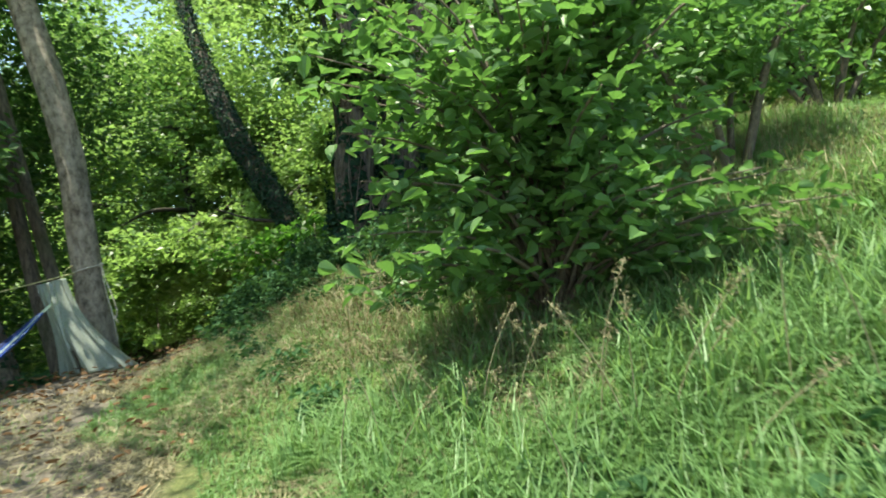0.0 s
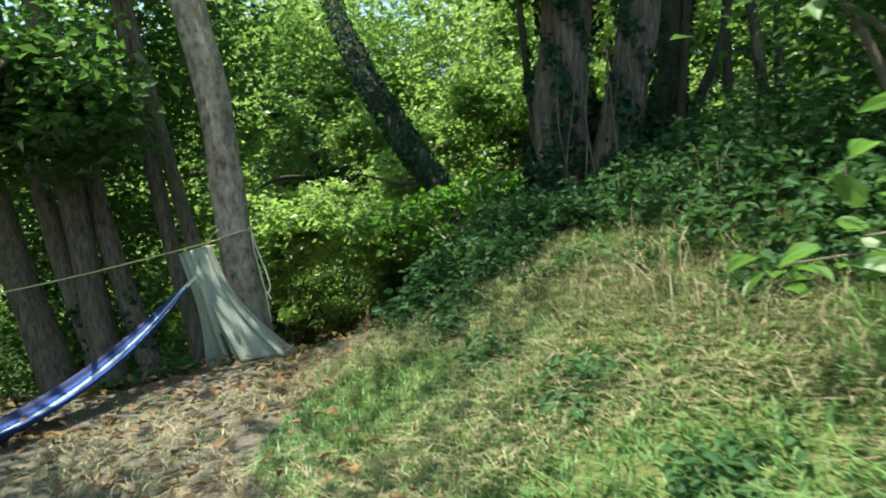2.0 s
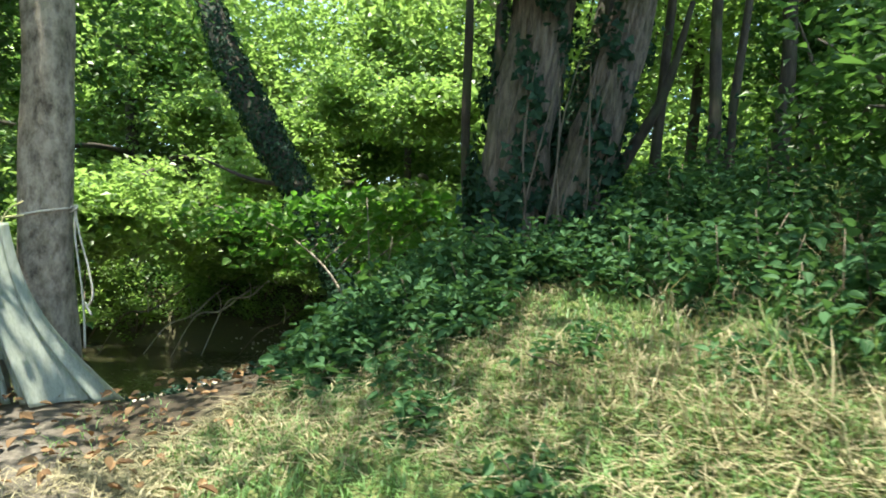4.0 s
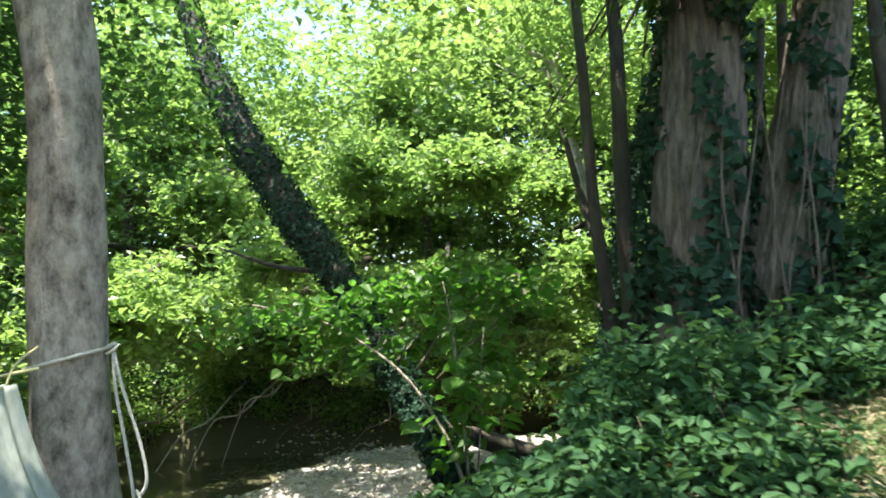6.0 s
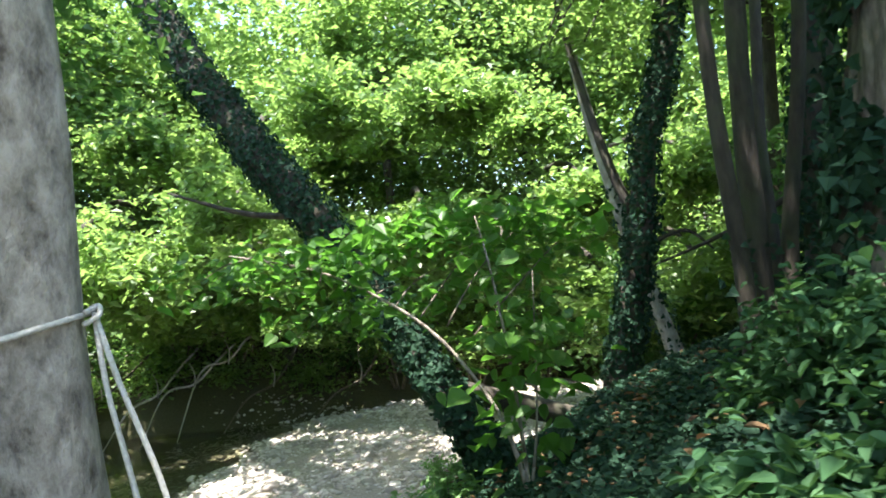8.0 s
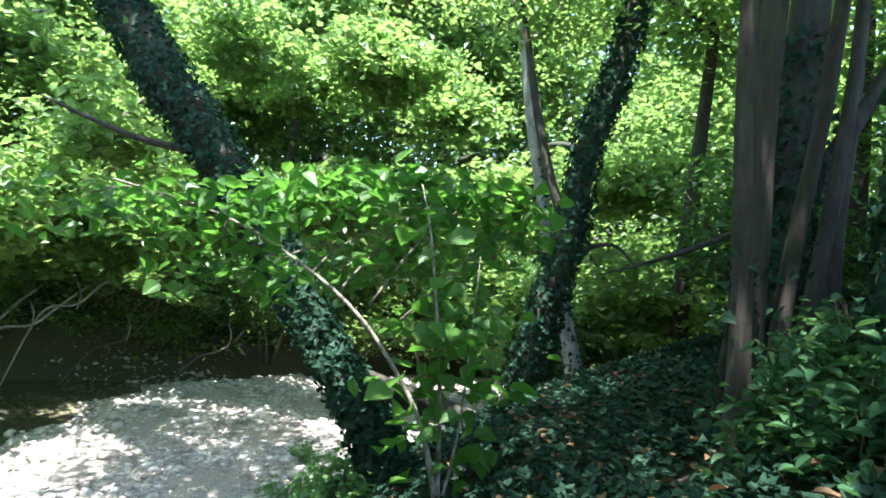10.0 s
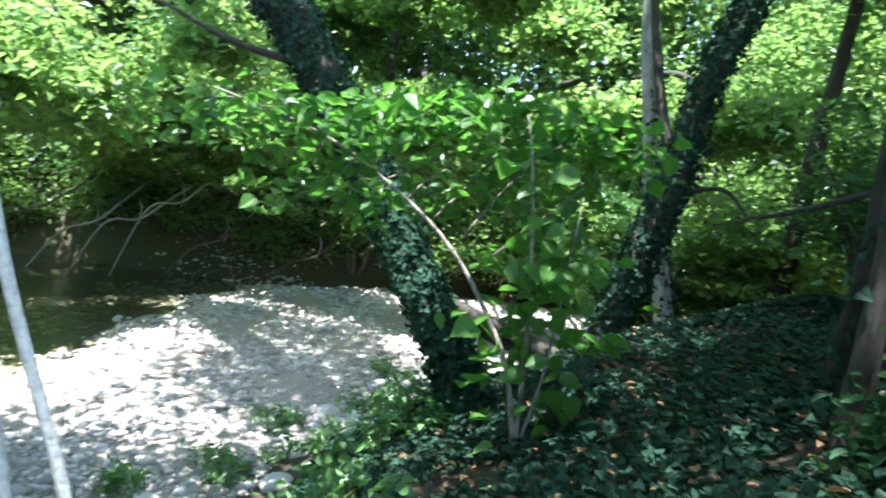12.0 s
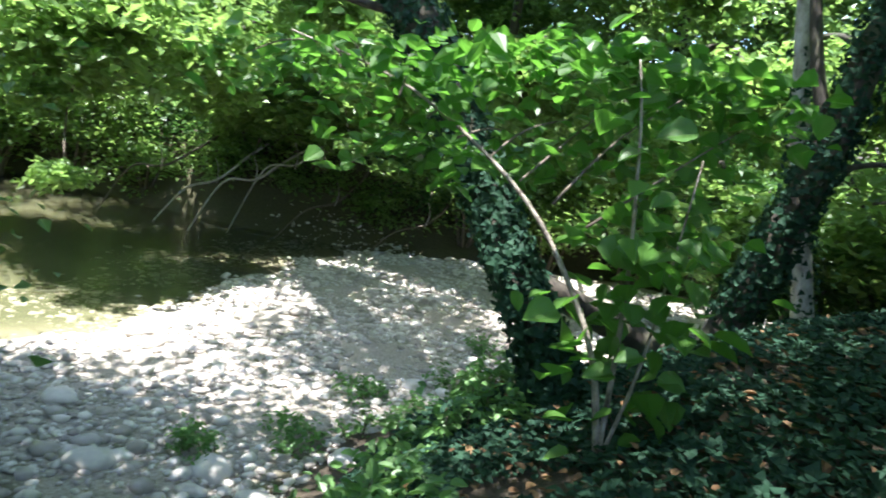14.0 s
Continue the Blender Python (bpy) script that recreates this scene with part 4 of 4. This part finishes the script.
# ---- the hazel sapling on the lip of the bank ----
def sapling():
    t = thing("hazel_sapling", "hazel sapling with large round bright green leaves on the bank", "sapling")
    root = np.array([-0.72, 7.3, gz(-0.72, 7.3) - 0.02])
    stems = [([root, root + (-0.02, 0.1, 0.9), root + (-0.1, 0.3, 1.75), root + (-0.15, 0.45, 2.05)], 0.016),
             ([root, root + (-0.12, 0.05, 0.6), root + (-0.55, 0.35, 1.25), root + (-1.35, 0.8, 1.75), root + (-2.2, 1.1, 1.95)], 0.02),
             ([root, root + (0.1, 0.0, 0.5), root + (0.15, 0.05, 1.1), root + (0.2, 0.15, 1.6)], 0.012)]
    for ln, r in stems:
        tube("stem", ln, np.linspace(r, r * 0.3, len(ln)), M_BARK_GREY, t, sides=7, rough=0.03, steps=6)
    big_pts = np.concatenate([rng.normal(0, 1, (85, 3)) * (0.2, 0.14, 0.4) + root + (0.02, 0.0, 0.75), rng.normal(0, 1, (26, 3)) * (0.3, 0.2, 0.3) + root + (-0.15, 0.15, 1.1)])
    big_pts = big_pts[big_pts[:, 2] > ground_z(big_pts[:, 0], big_pts[:, 1]) + 0.05]
    for q in big_pts:
        leaves("large_leaf", q[None], 0.16, M_HAZEL, t, "", 0.5, 1.1, fine=True, wide=0.95)
    # flat layers of leaves along the long arm
    q = []
    for cx, cy, cz, rx, ry, n in ((-1.3, 0.9, 1.85, 0.75, 0.45, 170), (-0.35, 0.75, 1.98, 0.7, 0.4, 190), (0.45, 0.8, 1.95, 0.6, 0.4, 150), (-2.1, 1.3, 1.75, 0.8, 0.5, 150), (0.0, 0.9, 1.55, 0.8, 0.4, 130), (-1.2, 0.9, 1.4, 0.8, 0.4, 130), (0.3, 1.0, 1.1, 0.5, 0.4, 80)):
        q.append(root + (cx, cy, cz) + np.clip(rng.normal(0, 1, (int(n * 1.0), 3)), -1.7, 1.7) * (rx * 0.5, ry * 0.5, 0.13))
    leaves("foliage", np.concatenate(q), 0.128, M_HAZEL, t, "", 0.5, 0.5, fine=True, wide=0.85)
    for k in range(10):
        tip = root + (-2.4 + k * 0.33, 0.9 + 0.25 * math.sin(k * 2), 1.75 + 0.2 * math.sin(k))
        f = k / 9
        start = root + (-2.0 + 1.75 * f, 1.0 - 0.65 * f, 1.9 - 0.75 * f)
        tube("twig", [start, (start + tip) / 2 + (0.05 * math.sin(k * 3), 0, 0.06), tip], [0.009, 0.006, 0.003], M_TWIG, t, sides=5, rough=0.02, steps=4)
    return t


sapling()


# ---- undergrowth round the old tree ----
def herb(x, y, h, w, n, leaf=M_HERB, label="leafy green nettle clump at the foot of the mound", size=0.062):
    t = thing("undergrowth", label, "plant", "undergrowth on the mound")
    z0 = gz(x, y)
    pts = []
    for k in range(n):
        a, r = rng.uniform(0, 6.28), w * math.sqrt(rng.uniform())
        bx, by = x + r * 0.75 * math.cos(a), y + r * 0.75 * math.sin(a)
        bz = gz(bx, by)
        hh = h * rng.uniform(0.5, 1.1) * (1 - 0.5 * (r / w) ** 2)
        tip = np.array([bx + rng.normal(0, 0.07), by + rng.normal(0, 0.07), bz + hh])
        if k < 7:
            tube("stem", [(bx, by, bz - 0.02), ((bx + tip[0]) / 2, (by + tip[1]) / 2, bz + hh * 0.55), tip], [0.005, 0.004, 0.002], M_TWIG, t, sides=4, rough=0.01, steps=2)
        for f in np.linspace(0.25, 1, 7):
            pts.append(np.array([bx, by, bz]) * (1 - f) + tip * f + rng.normal(0, 0.045, 3) * (1, 1, 0.5))
            pts.append(np.array([bx, by, bz]) * (1 - f) + tip * f + rng.normal(0, 0.045, 3) * (1, 1, 0.5))
    leaves("foliage", np.array(pts), size, leaf, t, "", 0.45, 0.6, fine=True, wide=0.62)
    return t


for x, y, h, w in ((0.1, 4.25, 0.4, 0.4), (0.35, 4.3, 0.5, 0.45), (0.2, 4.75, 0.5, 0.4), (0.15, 5.0, 0.4, 0.35), (0.85, 4.45, 0.45, 0.4), (1.35, 4.6, 0.5, 0.45), (1.8, 4.7, 0.6, 0.5),
                   (2.3, 4.6, 0.7, 0.5), (2.0, 3.9, 0.5, 0.45), (0.2, 5.4, 0.55, 0.4), (0.6, 5.8, 0.5, 0.4), (2.9, 3.9, 0.7, 0.5), (1.6, 5.9, 0.6, 0.5), (2.2, 5.6, 0.7, 0.5), (-0.2, 3.85, 0.35, 0.35), (0.3, 3.75, 0.3, 0.35)):
    herb(x, y, h, w, 85)
for x, y in ((-0.5, 4.0), (-0.6, 4.5), (-0.3, 3.65), (-0.4, 4.3)):
    herb(x, y, 0.14, 0.42, 55, M_HERB, "low broad-leaved weeds along the lip of the bank", 0.08)
for x, y in ((-2.9, 3.85), (-3.4, 3.7), (-3.9, 3.6), (-4.4, 3.3), (-3.0, 4.4)):
    herb(x, y, 0.2, 0.3, 22, M_HERB, "low green weeds growing beside the path", 0.07)
for x, y in ((3.1, -0.5), (3.9, -0.9)):
    herb(x, y, 0.14, 0.3, 24, M_HERB, "green weeds among the grass under the bush", 0.075)

for x, y in ((1.2, 1.6), (0.6, 2.2), (1.5, 2.6), (0.9, 3.1), (0.2, 2.9), (1.9, 1.9), (2.3, 3.2), (1.7, 0.9), (0.1, 3.3)):
    herb(x, y, 0.13, 0.2, 14, M_HERB, "small weeds sprouting in the mown grass", 0.055)

for x, y in ((2.2, 1.9), (2.5, 2.4), (2.0, 2.7), (2.8, 1.6), (2.4, 3.1), (1.7, 3.4), (1.3, 3.9), (2.9, 2.9)):
    herb(x, y, 0.5, 0.4, 45, M_HERB, "tall green weeds growing on the shoulder of the mound", 0.07)
# stems and scrub hanging out over the stream from the near bank
for x, y, z in ((-1.75, 6.4, -0.2), (-1.9, 7.2, -0.7), (-1.4, 8.3, -0.7), (-1.1, 9.4, -0.7), (0.2, 10.7, -0.5)):
    herb(x, y, 0.4, 0.5, 36, M_BUSH, "sunlit scrub growing out of the bank below", 0.08)
for x, y in ((-1.7, 9.9), (-2.1, 9.3), (-2.7, 9.0), (-1.5, 10.9), (-2.4, 10.2), (-1.2, 12.0), (-3.3, 8.7)):
    herb(x, y, 0.24, 0.32, 16, M_BUSH, "thin green sprigs growing among the gravel", 0.06)
herb(-2.85, 5.7, 0.5, 0.3, 60, M_IVY, "dark lobed leaves on the lip of the bank", 0.085)


# ---- ground cover ----
def scatter(n, x0, x1, y0, y1, test):
    p = np.stack([rng.uniform(x0, x1, n), rng.uniform(y0, y1, n)], 1)
    s, u = along_path(p[:, 0], p[:, 1])
    return p[test(p[:, 0], p[:, 1], s, u, river_side(p[:, 0], p[:, 1]))]


iv = scatter(75000, -3.2, 4.5, 4.3, 11.5, lambda x, y, s, u, r: (r < 1.1) & (u > 7.2 - 0.4 * np.sin(x * 3)) & (s > -0.6) & (np.sin(x * 2.3 + 1) * np.sin(y * 2.9) > -0.75))
ivy = leaves("ivy_carpet", np.column_stack([iv, ground_z(iv[:, 0], iv[:, 1]) + rng.uniform(0.02, 0.11, len(iv))]), 0.052, M_IVY, None, "", 0.4, 0.2, lobed=True, wide=0.95)
tagged(ivy, "dark blue-green ivy carpet over the shaded bank", "ivy", kind="stuff")
dl = scatter(13000, -7, 5, -3, 10, lambda x, y, s, u, r: (r < 0.8) & (((u > 7.0) & (rng.uniform(0, 1, len(x)) < 0.7)) | ((s < 0.5) & (rng.uniform(0, 1, len(x)) < np.where(s < -1.2, 0.9, 0.35)))))
dead = leaves("dead_leaves", np.column_stack([dl, ground_z(dl[:, 0], dl[:, 1]) + rng.uniform(0.02, 0.11, len(dl))]), 0.07, M_DEAD, None, "", 0.25, 0.0, fine=True)
tagged(dead, "scattered brown fallen leaves on the ground", "leaves", kind="stuff")


def blades(name, p, length, mat, lean=0.5, width=0.006, lay=0.0):
    """Grass blades: three bent spans each; lay flattens them on the ground."""
    n = len(p)
    z = ground_z(p[:, 0], p[:, 1])
    base = np.column_stack([p, z - 0.01 + lay * rng.uniform(0.01, 0.05, n)])
    a = rng.uniform(0, 6.28, n)
    d = np.stack([np.cos(a), np.sin(a), np.zeros(n)], 1)
    w = np.stack([-np.sin(a), np.cos(a), np.zeros(n)], 1) * (width * rng.uniform(0.6, 1.4, (n, 1)))
    L = (length * rng.uniform(0.5, 1.3, n))[:, None]
    k = np.clip(lean * rng.uniform(0.3, 1.6, (n, 1)), 0, 1.2)
    upv = np.array([0, 0, 1.0]) * (1 - lay * 0.93)
    p1 = base + (upv * (1 - k * 0.25) + d * k * 0.35) * L * 0.5
    p2 = base + (upv * (1 - k * 0.55) + d * (k * 0.9 + lay * 0.5)) * L
    v = np.stack([base - w, base + w, p1 + w * 0.8, p1 - w * 0.8, p2], 1)
    b = np.arange(n)[:, None] * 5
    return mesh_object(name, v.reshape(-1, 3), [b + np.array([[0, 1, 2, 3]]), b + np.array([[3, 2, 4]])], mat, flat=True)


g1 = scatter(190000, -2.5, 9, -3.5, 6.5, lambda x, y, s, u, r: (s > 0.15 + 0.3 * np.sin(u * 2)) & (u < 7.2) & (r < 0) & (rng.uniform(0, 1, len(x)) < np.clip(1.3 - 0.14 * np.hypot(x - 2, y + 0.5), 0.25, 1)))
tagged(blades("grass", g1, 0.13, M_GRASS, 1.0, 0.005, 0.25), "green meadow grass growing on the bank", "grass", kind="stuff")
g2 = scatter(46000, 1.2, 8, -2.6, 5, lambda x, y, s, u, r: (s > 1.1) & (u < 2.6 + 0.4 * np.sin(x * 2)) & (np.sin(x * 2.1) * np.sin(y * 1.7 + 1) > -0.3))
tagged(blades("tall_grass", g2, 0.34, M_GRASS, 1.15, 0.0055, 0.35), "tall uncut grass on the slope", "grass", kind="stuff")
g7 = scatter(22000, 1.6, 5.5, -2.2, 0.5, lambda x, y, s, u, r: (s > 0.75 + 0.15 * np.sin(u * 5)) & (u < 3.6) & (np.sin(x * 3.7) * np.sin(y * 4.1 + 1) > -0.45))
tagged(blades("verge_grass", g7, 0.36, M_GRASS, 0.8, 0.005, 0.08), "long pale green grass standing in front of the bush", "grass", kind="stuff")
g5 = scatter(52000, -0.5, 5.5, 0.3, 5.6, lambda x, y, s, u, r: (s > 1.9 + 0.3 * np.sin(u * 3)) & (u > 2.0) & (u < 5.3 + 0.3 * np.sin(x * 4)) & (r < -0.3) & (np.sin(x * 3.1 + 2) * np.sin(y * 2.3 + 1) > -0.25 - 0.2 * s))
tagged(blades("mound_grass", g5, 0.23, M_GRASS, 0.9, 0.005, 0.15), "knee-high uncut grass over the mound", "grass", kind="stuff")
g6 = scatter(9000, -0.3, 5.5, 0.3, 5.4, lambda x, y, s, u, r: (s > 1.6) & (u > 2.0) & (u < 6.0) & (r < -0.3))
tagged(blades("dry_stalks", g6, 0.42, M_HAY, 0.75, 0.003, 0.25), "bleached dry grass stalks standing in the green", "grass", kind="stuff")
g3 = scatter(85000, -3.5, 4.5, -3, 5, lambda x, y, s, u, r: (s > -1.3) & (s < np.where(u > 4.8, 4.2, 2.4)) & (u > 1.4) & (rng.uniform(0, 1, len(x)) < np.clip(0.6 + s, 0.3, 1)) & (u < 7.4) & (r < -0.1) & (np.sin(x * 1.9 + 2) * np.sin(y * 2.2) > -0.35))
tagged(blades("hay", g3, 0.2, M_HAY, 0.9, 0.0042, 0.78), "dry mown grass lying on the bank", "hay", kind="stuff")
g4 = scatter(16000, -7, 2.8, -2.5, 5, lambda x, y, s, u, r: (s > -4) & (s < 0.6) & (r < 0) & (np.sin(x * 2.7 + 2) * np.sin(y * 3.1) > 0.1))
tagged(blades("path_grass", g4, 0.1, M_GRASS, 0.9, 0.004, 0.3), "sparse short grass on the trodden path", "grass", kind="stuff")


def seed_stalk(x, y, h, lean):
    t = thing("grass_stalk", "dry grass stalk with a feathery seed head", "grass stalk", "seeding stalks by the bush")
    z0 = gz(x, y)
    ln = np.array([(x, y, z0 - 0.02), (x + lean * 0.3, y, z0 + h * 0.55), (x + lean, y - 0.03, z0 + h)])
    tube("stalk", ln, [0.003, 0.0025, 0.0015], M_HAY, t, sides=5, rough=0.0, steps=3)
    q = ln[2] + np.linspace(0, 1, 40)[:, None] * (ln[1] - ln[2]) * 0.35 + rng.normal(0, 0.012, (40, 3))
    leaves("seed_head", q, 0.02, M_HAY, t, "", 0.8, -0.3, wide=0.3)


for k in range(24):
    x = 2.0 + 2.0 * rng.uniform()
    y = -0.25 - 0.45 * (x - 2.8) + rng.normal(0, 0.22)
    if along_path(x, y)[0] > 0.8:
        seed_stalk(x, y, rng.uniform(0.3, 0.65), rng.normal(0, 0.16))
